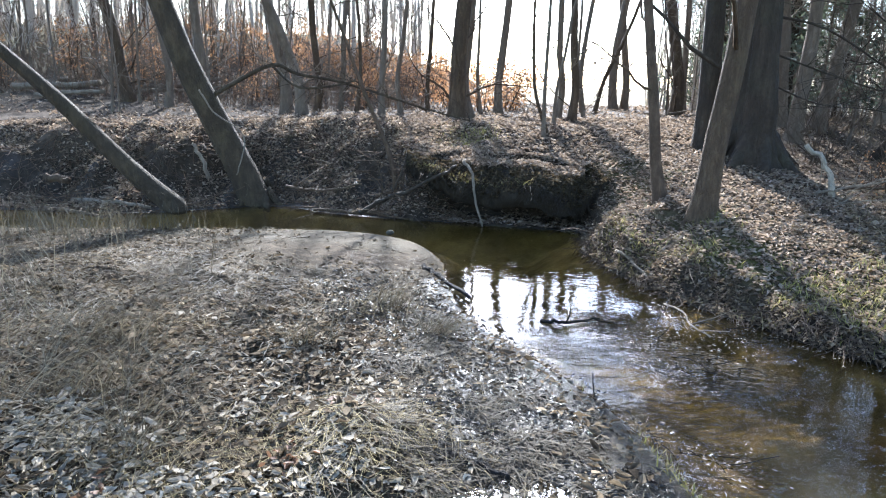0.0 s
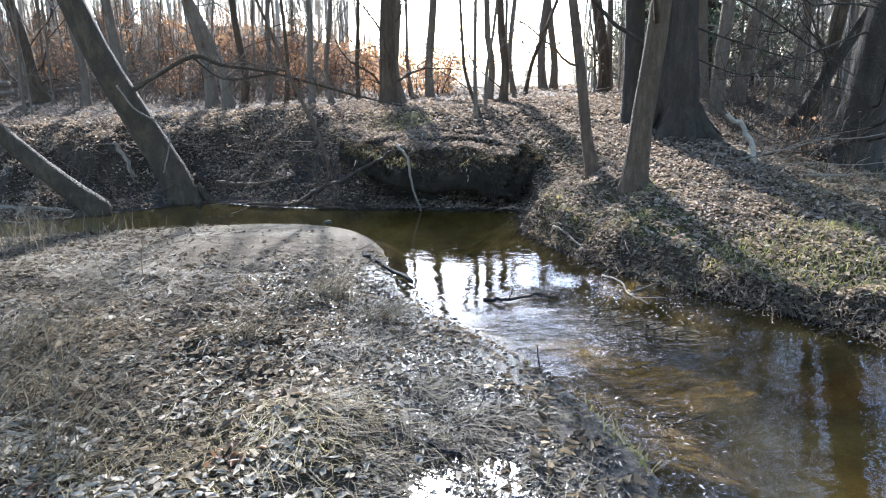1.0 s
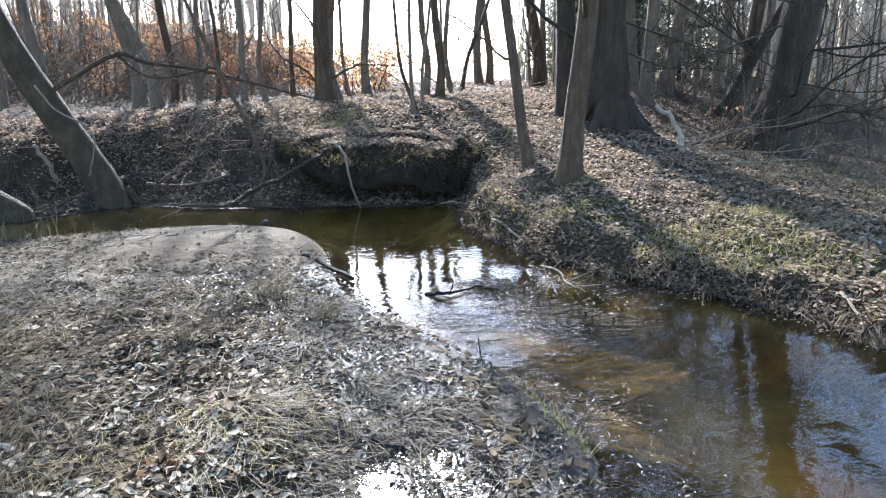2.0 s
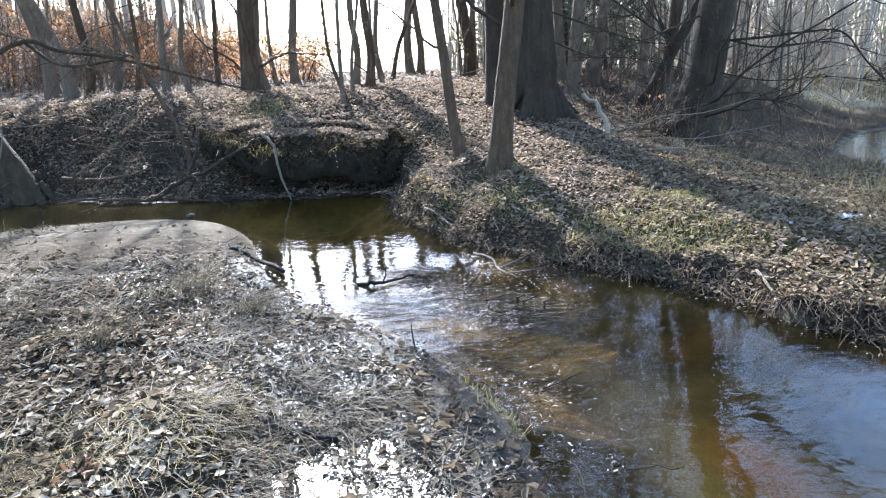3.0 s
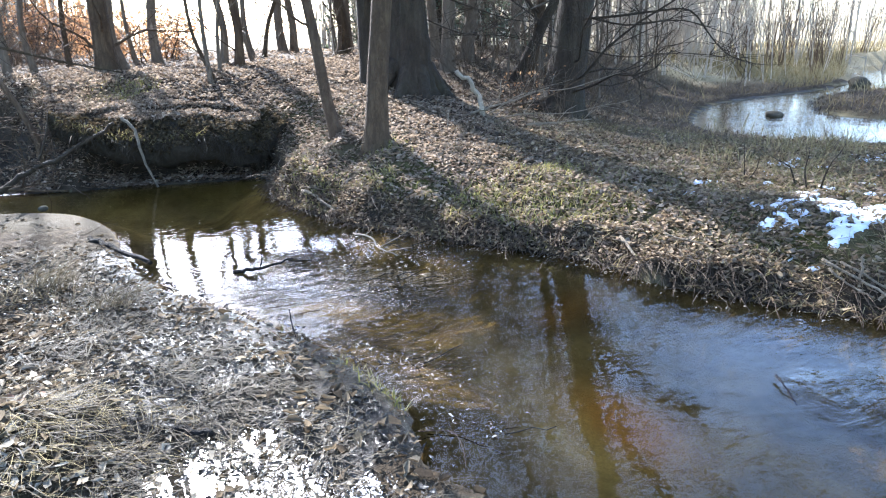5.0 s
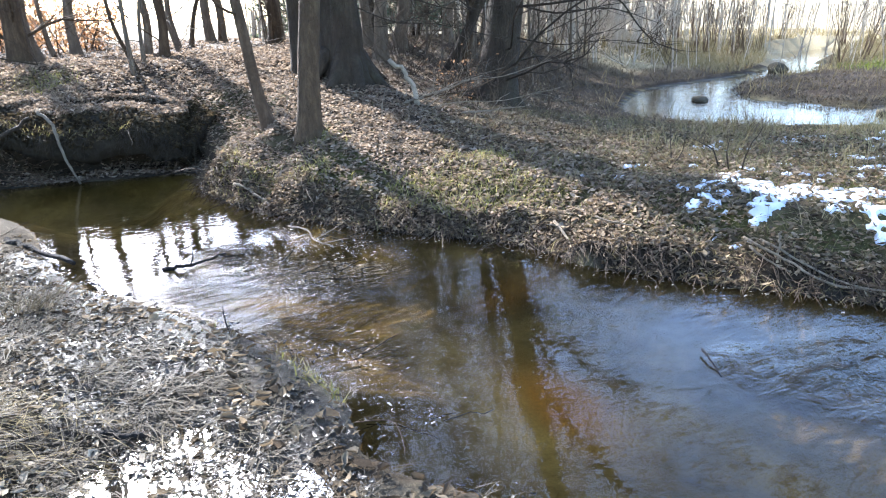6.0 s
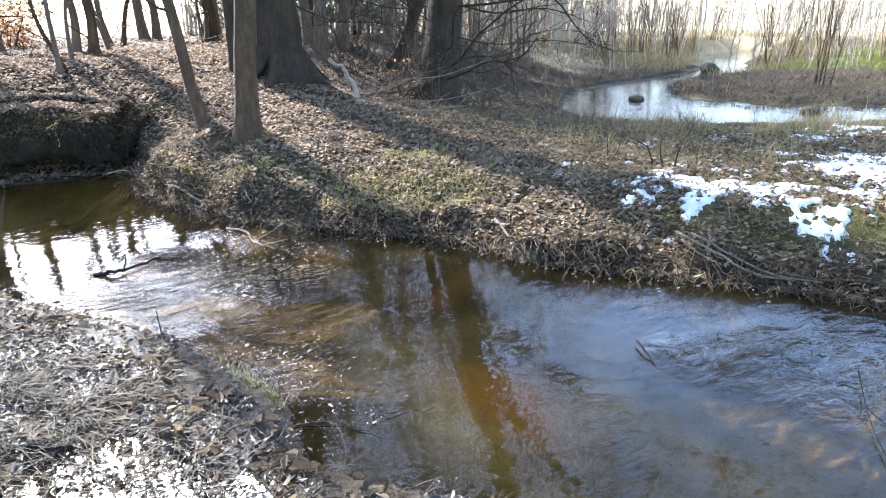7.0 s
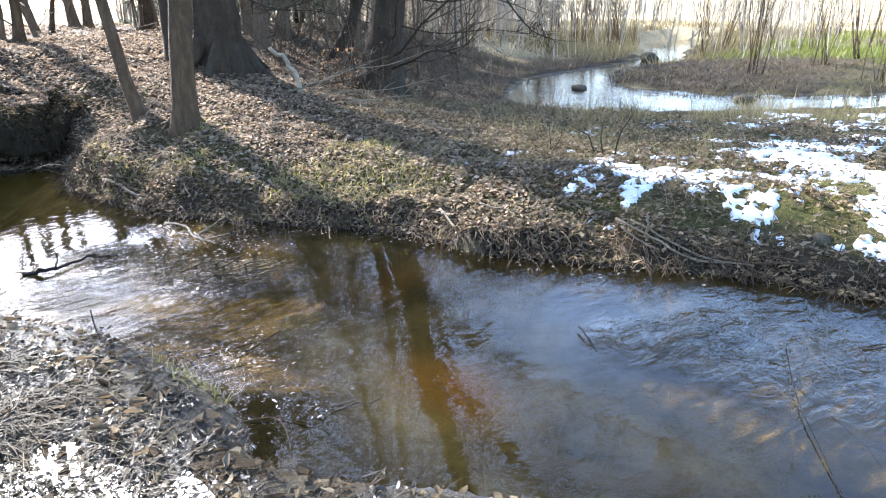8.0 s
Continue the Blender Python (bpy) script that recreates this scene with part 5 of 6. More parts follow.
def debris():
    """Fallen twigs too many to count."""
    rs = np.random.RandomState(13)

    def lay(b, at, length, thick):
        for p in at:
            a = rs.uniform(0, 6.28)
            path = wander(p + np.array([0, 0, thick + rs.uniform(0, 0.02)]), (math.cos(a), math.sin(a), rs.uniform(-0.05, 0.12)), rs.uniform(*length), 5, 0.16, -0.02, rs)
            path[:, 2] = np.maximum(path[:, 2], lie(path[:, 0], path[:, 1])[0] + thick * 0.6)
            r = thick * rs.uniform(0.5, 1.3)
            b.tube(path, np.linspace(r, r * 0.4, 6), 4)

    b = Build()
    lay(b, spots(rs, 200, -4.5, 0.8, 1.4, 7.5, lambda x, y, z, d, dp, far: (~far) * (d > 0.1) * 0.8), (0.1, 0.5), 0.004)
    stuff("twigs", b, TWIG, "thin brown fallen twigs on the near bank", "twigs")
    b = Build()
    lay(b, spots(rs, 420, -7, 6.5, 3.5, 13, lambda x, y, z, d, dp, far: far * (d > 0.1) * 0.8), (0.2, 0.9), 0.006)
    lay(b, spots(rs, 700, -8, -0.6, 8.6, 11.8, lambda x, y, z, d, dp, far: far * (d > -0.1) * (d < 1.5)), (0.3, 1.2), 0.009)
    tangle = Build()
    for p in spots(rs, 1300, -8, -0.2, 8.7, 12.0, lambda x, y, z, d, dp, far: far * (d > 0.05) * (d < 1.9) * np.clip(0.4 + ripple(x, y, 0.7, 47), 0, 1)):
        a = rs.uniform(0, 6.28)
        tangle.tube(wander(p, (math.cos(a), math.sin(a) - 0.3, rs.uniform(0.1, 0.9)), rs.uniform(0.2, 0.8), 5, 0.3, -0.16, rs), np.linspace(rs.uniform(0.004, 0.01), 0.002, 6), 3, tip=False)
    stuff("root_tangle", tangle, ROOT, "tangled brown roots and stems on the bank slope", "roots")
    stuff("twigs", b, BARK_BROWN, "tangled dead twigs and roots on the far bank", "twigs")
    b = Build()
    at = spots(rs, 1500, -8, -0.4, 8.8, 12.2, lambda x, y, z, d, dp, far: far * (d > 0.0) * (d < 1.9) * 0.7)
    blades(b, at, (0.15, 0.5), 0.006, 0.6, rs, heading=-1.5, spread=1.2)
    stuff("dead_stalks", b, STRAW_GREY, "grey dead stalks and roots on the sloping bank", "grass")
    b = Build()
    rim = FAR[(FAR[:, 1] > 0.6) & (FAR[:, 1] < 8.4) & (FAR[:, 0] > 0.9)]
    for i in range(1500):
        q = rim[rs.randint(0, len(rim))] + rs.normal(0, 0.05, 2) + np.array([0.12, 0.14]) * rs.uniform(0.2, 1.6)
        p = np.array([q[0], q[1], ground_at(q[0], q[1]) + 0.02])
        way = np.array([-0.7, -0.7, rs.uniform(-0.3, 0.4)]) + rs.normal(0, 0.5, 3) * np.array([1, 1, 0.3])
        b.tube(wander(p, way, rs.uniform(0.08, 0.38), 4, 0.3, -0.22, rs), [0.0045, 0.004, 0.0035, 0.003, 0.002], 3, tip=False)
    stuff("bank_roots", b, TWIG, "fine roots and dead stems over the bank's edge", "roots")


debris()


def snags():
    """Leaves and twigs that have caught in the riffle."""
    rs = np.random.RandomState(14)
    runs = (((1.54, 5.72), (2.2, 4.82), 0.10, 70), ((1.12, 4.5), (1.6, 4.12), 0.07, 60), ((1.05, 4.95), (1.75, 4.4), 0.08, 50), ((0.83, 3.52), (1.18, 3.08), 0.06, 60), ((0.92, 2.5), (1.27, 2.35), 0.07, 40))
    b, w = Build(), Build()
    for p, q, wide, count in runs:
        u = rs.rand(count, 1)
        at = np.array(p) * (1 - u) + np.array(q) * u + rs.normal(0, wide, (count, 2))
        leaves(b, np.column_stack([at, rs.uniform(0.0, 0.02, count)]), (0.012, 0.034), rs, 0.4, 1.0, 0.55)
        for i in range(count // 7):
            c = at[i]
            a = math.atan2(q[1] - p[1], q[0] - p[0]) + rs.normal(0, 0.5)
            w.tube(wander((c[0], c[1], -0.01), (math.cos(a), math.sin(a), rs.uniform(0.02, 0.35)), rs.uniform(0.1, 0.32), 4, 0.15, -0.05, rs), [0.004, 0.0035, 0.003, 0.0025, 0.002], 4)
    stuff("snagged_leaves", b, LITTER_WET, "wet leaves snagged in the creek's riffle", "leaves")
    stuff("snagged_twigs", w, DRIFT, "dark soaked twigs snagged in the creek's riffle", "twigs")


DRIFT = bark_material("soaked_wood", (0.018, 0.015, 0.012), (0.06, 0.05, 0.04), (0.03, 0.03, 0.02), 0.1, 2)
snags()


# ---- loose wood ----
BLEACHED = bark_material("bleached_wood", (0.5, 0.45, 0.38), (0.85, 0.78, 0.68), (0.6, 0.52, 0.42), 0.1, 1.5)


def stick(name, path, r0, r1, bark, label, seed, side=2, category="stick"):
    rs = np.random.RandomState(seed)
    line = rounded(path, 4)
    line = line + rs.normal(0, min(r0 * 0.35, 0.02), line.shape)
    top = thing(name, line[0], label, category)
    line = line - line[0]
    stem = part("stem", Build().tube(line, np.linspace(r0, r1, len(line)), 8, 0.15, seed), bark, top)
    for i in range(side):
        at = line[rs.randint(1, len(line) - 1)]
        w = line[-1] - line[0]
        w = w / np.linalg.norm(w) + rs.normal(0, 0.6, 3) + np.array([0, 0, 0.35])
        twig = wander(at, w, rs.uniform(0.25, 0.5) * np.linalg.norm(line[-1]), 4, 0.15, 0, rs)
        part("side_twig", Build().tube(twig, np.linspace(r1 * 0.9, r1 * 0.35, 5), 5), bark, stem)
    return top


stick("sandbar_stick", [(-0.7, 6.58, 0.09), (-0.5, 6.25, 0.07), (-0.2, 5.72, 0.03)], 0.028, 0.018, DRIFT, "dark soaked stick at the tip of the sand bar", 1, 1)
stick("creek_branch", [(0.42, 5.23, 0.015), (0.55, 5.14, 0.025), (0.69, 5.18, 0.03), (0.9, 5.26, 0.03)], 0.017, 0.007, DRIFT, "black snagged branch lying in the riffle", 2, 3, "branch")
for path in ([(-1.96, 2.61, 0.35), (-1.89, 2.45, 0.33), (-1.86, 2.27, 0.32)], [(-0.96, 3.77, 0.20), (-0.8, 3.46, 0.22)], [(-1.55, 3.69, 0.26), (-1.4, 3.86, 0.25), (-1.28, 3.97, 0.22)], [(-2.1, 2.42, 0.36), (-2.05, 2.49, 0.35)]):
    path = [(x, y, ground_at(x, y) + 0.012) for x, y, z in path]
    stick("bank_stick", path, 0.005, 0.004, BARK_PALE, "thin pale stick lying on the leaf litter", int(100 * path[0][1]), 0)
stick("dead_vine", [(-4.18, 9.54, 1.78), (-4.02, 9.6, 1.47), (-3.72, 9.71, 1.23), (-3.62, 9.75, 1.05), (-3.68, 9.73, 0.78), (-3.76, 9.7, 0.53)], 0.013, 0.009, BARK_PALE, "pale dead vine hanging on the leaning tree", 40, 0, "vine")
stick("puddle_stick", [(-0.2, 2.88, 0.11), (-0.08, 2.82, 0.115), (0.04, 2.75, 0.10)], 0.02, 0.016, DRIFT, "short dark stick beside the puddle", 3, 0)
stick("bank_stick", [(3.3, 4.05, 0.2), (3.24, 3.78, 0.12), (3.19, 3.52, 0.0)], 0.014, 0.009, BARK_PALE, "pale stick sloping down the bank to the water", 4, 1)
stick("bank_root", [(3.98, 2.8, 0.27), (4.05, 2.52, 0.19), (4.12, 2.24, 0.09), (4.27, 2.06, 0.07)], 0.010, 0.007, BARK_PALE, "pale bent root along the low bank", 5, 1, "root")
stick("bank_root", [(4.03, 2.7, 0.28), (4.12, 2.42, 0.17), (4.2, 2.15, 0.09), (4.36, 1.9, 0.08)], 0.009, 0.006, BARK_PALE, "pale bent root along the low bank", 6, 1, "root")
stick("bank_root", [(4.25, 2.12, 0.10), (4.36, 1.92, 0.09), (4.52, 1.7, 0.11), (4.75, 1.35, 0.10)], 0.010, 0.006, BARK_BROWN, "brown root at the water's edge", 7, 1, "root")
stick("bank_root", [(3.96, 2.73, 0.24), (3.98, 2.6, 0.17), (4.03, 2.45, 0.12)], 0.008, 0.005, BARK_PALE, "short pale root on the low bank", 24, 0, "root")
stick("root_stub", [(4.05, 2.56, 0.15), (4.05, 2.57, 0.28), (4.07, 2.58, 0.36)], 0.009, 0.007, BARK_PALE, "upright pale stub among the roots", 25, 0, "root")
stick("bank_stick", [(3.49, 3.78, 0.27), (3.53, 3.62, 0.26), (3.58, 3.45, 0.26)], 0.007, 0.005, BARK_PALE, "pale thin stick lying on the low bank", 26, 1)
stick("corner_stick", [(1.38, 7.05, 0.2), (1.5, 6.7, 0.14), (1.6, 6.42, 0.05)], 0.016, 0.01, BARK_PALE, "grey stick lying on the mossy bank corner", 8, 1)
stick("drowned_branch", [(3.47, 1.24, 0.03), (3.07, 0.99, 0.02), (2.79, 0.77, 0.02), (2.45, 0.48, 0.0)], 0.0035, 0.0025, DRIFT, "thin branch trailing in the creek", 9, 1, "branch")
stick("snagged_reed", [(0.92, 2.46, 0.03), (1.01, 2.41, 0.04), (1.06, 2.34, 0.045), (1.04, 2.21, 0.03), (1.01, 2.13, 0.02)], 0.003, 0.002, BARK_BROWN, "brown bent reed caught at the water's edge", 41, 2, "reed")
stick("edge_twig", [(0.6, 3.66, 0.04), (0.6, 3.76, 0.11), (0.61, 3.86, 0.17)], 0.005, 0.003, DRIFT, "thin dark twig rising from the muddy edge", 42, 0, "twig")
stick("driftwood", [(1.56, 5.73, 0.03), (1.66, 5.46, 0.04), (1.63, 5.2, 0.03), (1.72, 4.95, 0.02)], 0.009, 0.006, BARK_PALE, "pale driftwood lodged under the far bank", 43, 3, "driftwood")
stick("snag", [(2.82, 2.12, 0.03), (2.77, 2.02, 0.025), (2.72, 1.9, -0.01)], 0.006, 0.004, DRIFT, "small snag that parts the current", 10, 1)
stick("hanging_root", [(-0.36, 9.2, 0.9), (-0.22, 9.03, 0.74), (-0.18, 9.0, 0.41), (-0.06, 8.98, 0.02)], 0.022, 0.013, BARK_PALE, "pale root hanging from the bank into the water", 11, 0, "root")
stick("fallen_branch", [(-1.85, 9.4, 0.06), (-1.6, 9.34, 0.24), (-1.14, 9.25, 0.43), (-0.75, 9.2, 0.64), (-0.4, 9.15, 0.82)], 0.036, 0.02, BARK_DARK, "dark fallen branch propped on the undercut bank", 12, 1, "branch")
stick("fallen_branch", [(-2.6, 9.72, 0.04), (-1.8, 9.5, 0.05), (-1.1, 9.3, 0.03)], 0.025, 0.014, BARK_GREY, "grey branch lying along the water's edge", 13, 3, "branch")
stick("fallen_branch", [(-3.1, 9.95, 0.35), (-2.5, 9.95, 0.3), (-1.9, 9.9, 0.42)], 0.025, 0.014, BARK_BROWN, "brown dead branch on the sloping bank", 14, 4, "branch")
stick("broken_branch", [(4.15, 8.1, 0.62), (4.09, 8.11, 0.86), (3.98, 8.17, 1.12), (3.8, 8.25, 1.3)], 0.04, 0.03, BLEACHED, "pale broken branch rising from the leaf litter", 15, 0, "branch")
stick("fallen_branch", [(3.75, 8.2, 0.62), (4.05, 8.1, 0.76), (4.4, 7.95, 0.85), (4.9, 7.7, 1.05)], 0.02, 0.008, BARK_PALE, "grey dead branch sprawling below the old tree", 16, 6, "branch")
stick("fallen_branch", [(4.1, 8.12, 0.78), (4.6, 8.4, 0.75), (5.3, 8.5, 0.8), (5.9, 8.3, 1.1)], 0.022, 0.008, BARK_GREY, "grey dead branch sprawling below the old tree", 17, 7, "branch")
stick("fallen_branch", [(4.4, 7.4, 0.62), (4.9, 7.5, 0.6), (5.6, 7.7, 0.58)], 0.016, 0.007, BARK_PALE, "grey dead branch sprawling below the old tree", 18, 5, "branch")
for seed, path in ((31, [(4.2, 8.1, 0.7), (4.7, 8.0, 0.95), (5.3, 7.8, 1.0), (5.9, 7.5, 1.2)]), (32, [(3.9, 7.9, 0.6), (4.5, 7.7, 0.72), (5.2, 7.6, 0.7), (6.0, 7.3, 0.85)]), (34, [(3.6, 7.5, 0.55), (3.95, 7.6, 0.68), (4.3, 7.85, 0.78)])):
    stick("fallen_branch", path, 0.009, 0.005, BARK_PALE, "thin bleached dead branch sprawling below the old tree", seed, 4, "branch")
stick("upright_stick", [(3.35, 7.55, 0.5), (3.38, 7.6, 0.75), (3.45, 7.62, 1.0)], 0.01, 0.006, BARK_PALE, "thin pale stick standing in the litter", 19, 1)
stick("drift_log", [(-6.3, 9.6, 0.1), (-5.7, 9.5, 0.12), (-5.0, 9.45, 0.05)], 0.035, 0.025, BARK_PALE, "pale log lying in the shallow creek", 20, 1, "log")
stick("drift_log", [(-6.5, 9.2, 0.05), (-5.9, 8.95, 0.06), (-5.2, 8.8, 0.04)], 0.03, 0.02, BARK_GREY, "grey log lying in the shallow creek", 21, 1, "log")
stick("cut_log", [(-6.75, 9.75, 0.42), (-6.4, 9.72, 0.40)], 0.065, 0.06, BARK_GREY, "short cut log on the sloping bank", 22, 0, "log")
stick("dead_stub", [(-4.45, 10.3, 0.4), (-4.5, 10.25, 0.7), (-4.62, 10.2, 0.95)], 0.035, 0.025, BARK_PALE, "pale broken stub on the bank by the leaning tree", 23, 0)
log_rs = np.random.RandomState(3)
for x, y, turn, ln, r in ((-11.8, 17.6, 70, 0.9, 0.11), (-12.0, 16.6, 10, 2.2, 0.12), (-10.9, 15.9, 20, 1.6, 0.08), (-10.1, 17.3, 160, 1.8, 0.1), (-9.7, 17.9, 25, 1.5, 0.08), (-9.3, 17.2, 5, 1.9, 0.07), (-8.8, 18.6, 35, 1.4, 0.1), (-10.5, 16.6, 120, 1.3, 0.07)):
    z = ground_at(x, y) + r
    a = radians(turn)
    r *= 0.7
    stick("cut_log", [(x, y, z), (x + ln * 0.5 * math.cos(a), y + ln * 0.5 * math.sin(a), z + 0.05), (x + ln * math.cos(a), y + ln * math.sin(a), z + 0.12)], r, r * 0.85, BARK_PALE, "pale cut log lying at the wood's edge", int(log_rs.randint(99)), 0, "log")


# ---- puddle, snow, stones ----
def puddle():
    ring = rounded([(-0.45, 2.95), (-0.12, 3.25), (0.12, 2.85), (0.45, 2.65), (0.6, 2.3), (0.6, 1.75), (0.0, 1.6), (-0.35, 2.2)], 5, True)
    b = Build()
    b.v.append(np.column_stack([np.vstack([[0.05, 2.4], ring]), np.full(len(ring) + 1, 0.067)]))
    b.n = len(ring) + 1
    b.f = [(0, 1 + i, 1 + (i + 1) % len(ring)) for i in range(len(ring))]
    tagged(new("water_puddle", b.mesh("water_puddle", PUDDLE_WATER)), "shallow muddy puddle glinting among leaves", "water", kind="structure")


puddle()


def snow():
    """Old snow left in patches on the meadow edge."""
    xs, ys = np.arange(4.0, 11.0, 0.02), np.arange(0.0, 5.2, 0.02)
    gx, gy = np.meshgrid(xs, ys)
    x, y = gx.ravel(), gy.ravel()
    z, d, dp, far = lie(x, y)
    field = snow_field(x, y, d)
    ok = (field > 0).reshape(gx.shape)
    lift = np.clip(field, 0, 1)
    top = z + np.where(field > 0, 0.006 + 0.012 * np.minimum(lift * 5, 1), -0.02)
    b = Build()
    b.v.append(np.stack([x, y, top], 1))
    b.n = len(x)
    nx = len(xs)
    cell = ok[:-1, :-1] | ok[1:, :-1] | ok[:-1, 1:] | ok[1:, 1:]
    jj, ii = np.nonzero(cell)
    k = jj * nx + ii
    b.f = np.stack([k, k + 1, k + nx + 1, k + nx], 1).tolist()
    stuff("snow", b, SNOW, "thin patches of old melting snow on the grass", "snow")


snow()


def stone(x, y, size, flat, seed, label, group=""):
    bm = bmesh.new()
    bmesh.ops.create_icosphere(bm, subdivisions=3, radius=size)
    for v in bm.verts:
        v.co *= 1 + 0.28 * noise.noise(v.co * (1.6 / size) * 0.5 + Vector((seed, 0, 0))) + 0.08 * noise.noise(v.co * (6 / size) * 0.5)
        v.co.z *= flat
    me = bpy.data.meshes.new("stone")
    bm.to_mesh(me)
    me.materials.append(STONE)
    me.polygons.foreach_set("use_smooth", [True] * len(me.polygons))
    ob = tagged(new("stone", me), label, "stone", group)
    ob.location = (x, y, size * flat * 0.35)
    return ob


stone(11.4, 9.6, 0.17, 0.5, 1, "low mossy stone in the meadow stream", "stones in the stream")
stone(18.1, 12.7, 0.27, 0.7, 2, "rounded mossy stone in the meadow stream", "stones in the stream")
stone(12.25, 6.35, 0.17, 0.45, 3, "low dark stone in the meadow stream", "stones in the stream")
stone(4.87, 1.72, 0.07, 0.7, 4, "small mossy stone on the snowy bank").location.z = ground_at(4.87, 1.72)
stone(0.49, 3.97, 0.024, 0.7, 6, "small dark clod at the water's edge").location.z = 0.04
stone(-1.25, 8.2, 0.05, 0.6, 5, "small dark clod on the sand bar").location.z = 0.06


# ---- shrubs ----
def beech(x, y, height, seed, label="young beech keeping its orange dead leaves", leaf_count=420, leaf=(0.055, 0.1)):
    rs = np.random.RandomState(seed)
    top = thing("beech_sapling", (x, y, ground_at(x, y)), label, "shrub", "young beeches on the ridge")
    crown, at = Build(), []
    for i in range(4):
        stem = wander((rs.normal(0, 0.12), rs.normal(0, 0.12), -0.05), (rs.normal(0, 0.22), rs.normal(0, 0.22), 1), height * rs.uniform(0.7, 1.05), 8, 0.06, 0.02, rs)
        part("stem", Build().tube(stem, np.linspace(0.018, 0.005, 9), 5), BARK_GREY, top)
        for q in range(11):
            p = stem[rs.randint(1, 9)]
            tw = wander(p, (rs.normal(), rs.normal(), 0.25), rs.uniform(0.3, 0.75), 4, 0.15, 0.02, rs)
            crown.tube(tw, [0.006, 0.005, 0.004, 0.003, 0.002], 3, tip=False)
            at.append(tw[rs.randint(1, 5, leaf_count // 44)] + rs.normal(0, 0.07, (leaf_count // 44, 3)))
    part("twig_spray", crown, TWIG, top)["kind"] = "stuff"
    foliage = Build()
    leaves(foliage, np.vstack(at), leaf, rs, 0.9)
    part("dead_leaves", foliage, BEECH_LEAF, top, "orange-brown clinging leaves")["kind"] = "stuff"
    return top


beech_rs = np.random.RandomState(9)
for i in range(46):
    x = -12.5 + 13.6 * (i * 0.618 % 1)
    y = 17 + 8.5 * beech_rs.rand() * (1 if x < -1 else 0.4)
    beech(x, y, beech_rs.uniform(0.9, 1.7), 100 + i, leaf_count=620 if x > -6 else 220, leaf=(0.055, 0.1))
beech(5.25, 8.9, 0.55, 130, "small beech shoot with rusty leaves", 170, (0.03, 0.055))
beech(5.0, 13.5, 0.8, 131, "small beech shoot with rusty leaves", 250, (0.03, 0.06))


def shrub(name, x, y, height, stems, spread, seed, label, group, bark, thick=0.02):
    """Several bare stems from one stool."""
    rs = np.random.RandomState(seed)
    top = thing(name, (x, y, ground_at(x, y)), label, "shrub", group)
    crown = Build()
    for i in range(stems):
        stem = wander((rs.normal(0, 0.1), rs.normal(0, 0.1), -0.05), (rs.normal(0, spread), rs.normal(0, spread), 1), height * rs.uniform(0.6, 1.1), 8, 0.05 if height > 3 else 0.17, 0.02, rs)
        part("stem", Build().tube(stem, np.linspace(thick, thick * 0.25, 9), 5), bark, top)
        for q in range(7):
            p = stem[rs.randint(2, 9)]
            tw = wander(p, (rs.normal(0, 0.6), rs.normal(0, 0.6), 0.7), height * rs.uniform(0.1, 0.3), 4, 0.12, 0.03, rs)
            crown.tube(tw, np.linspace(thick * 0.35, thick * 0.12, 5), 3, tip=False)
    part("twig_spray", crown, TWIG, top)["kind"] = "stuff"
    return top


STOOLS = [shrub("alder_clump", 19.4, 11.7, 3.6, 9, 0.12, 200, "bare multi-stemmed alder clump on the meadow", "alder clumps", BARK_BROWN, 0.011),
          shrub("alder_clump", 15.0, 7.7, 3.4, 10, 0.13, 201, "bare multi-stemmed alder clump on the meadow", "alder clumps", BARK_BROWN, 0.012),
          shrub("alder_clump", 18.6, 14.6, 3.2, 8, 0.14, 202, "bare multi-stemmed alder clump on the meadow", "alder clumps", BARK_BROWN, 0.010)]
alder_rs = np.random.RandomState(17)
for i, (x, y) in enumerate([(17.4, 7.25), (18.9, 7.1), (20.5, 9.0), (22.5, 8.0), (21.5, 12.2), (16.2, 5.6), (24, 12), (19.5, 16.5), (22.5, 17.5), (16.8, 15.8), (25, 15), (27, 11), (24, 6.5), (27, 19), (21, 20), (17, 19)]):
    copy_thing(STOOLS[i % 3], pose(x, y, ground_at(x, y), alder_rs.uniform(-8, 8), alder_rs.uniform(2, 16), alder_rs.uniform(0, 50)))
for i in range(26):
    x, y = alder_rs.uniform(15.5, 30), alder_rs.uniform(12.8, 27)
    if lie(np.array([x]), np.array([y]))[2][0] > 0.5:
        copy_thing(STOOLS[i % 3], pose(x, y, ground_at(x, y), alder_rs.uniform(-8, 8), alder_rs.uniform(-6, 14), alder_rs.uniform(0, 360)))
shrub("bare_shrub", 5.3, 4.0, 0.62, 3, 0.2, 210, "small dark bare shrub beside the snow", "", BARK_DARK, 0.011)
shrub("bare_shrub", 5.15, 4.5, 0.45, 2, 0.2, 211, "small dark bare shrub beside the snow", "", BARK_DARK, 0.008)
for i, (x, y, h) in enumerate([(4.7, 9.9, 1.6), (5.2, 10.6, 1.9), (5.9, 10.4, 1.4), (6.9, 9.6, 1.5), (7.4, 10.8, 1.8), (5.4, 8.4, 0.8), (6.6, 8.5, 0.9), (8.2, 11.8, 1.7), (4.4, 11.5, 2.2), (9.0, 12.6, 1.6), (6.2, 12.6, 2.4)]):
    shrub("bare_shrub", x, y, h, 9, 0.45, 220 + i, "tangled bare shrub under the broad tree", "shrubs under the trees", TWIG, 0.009)
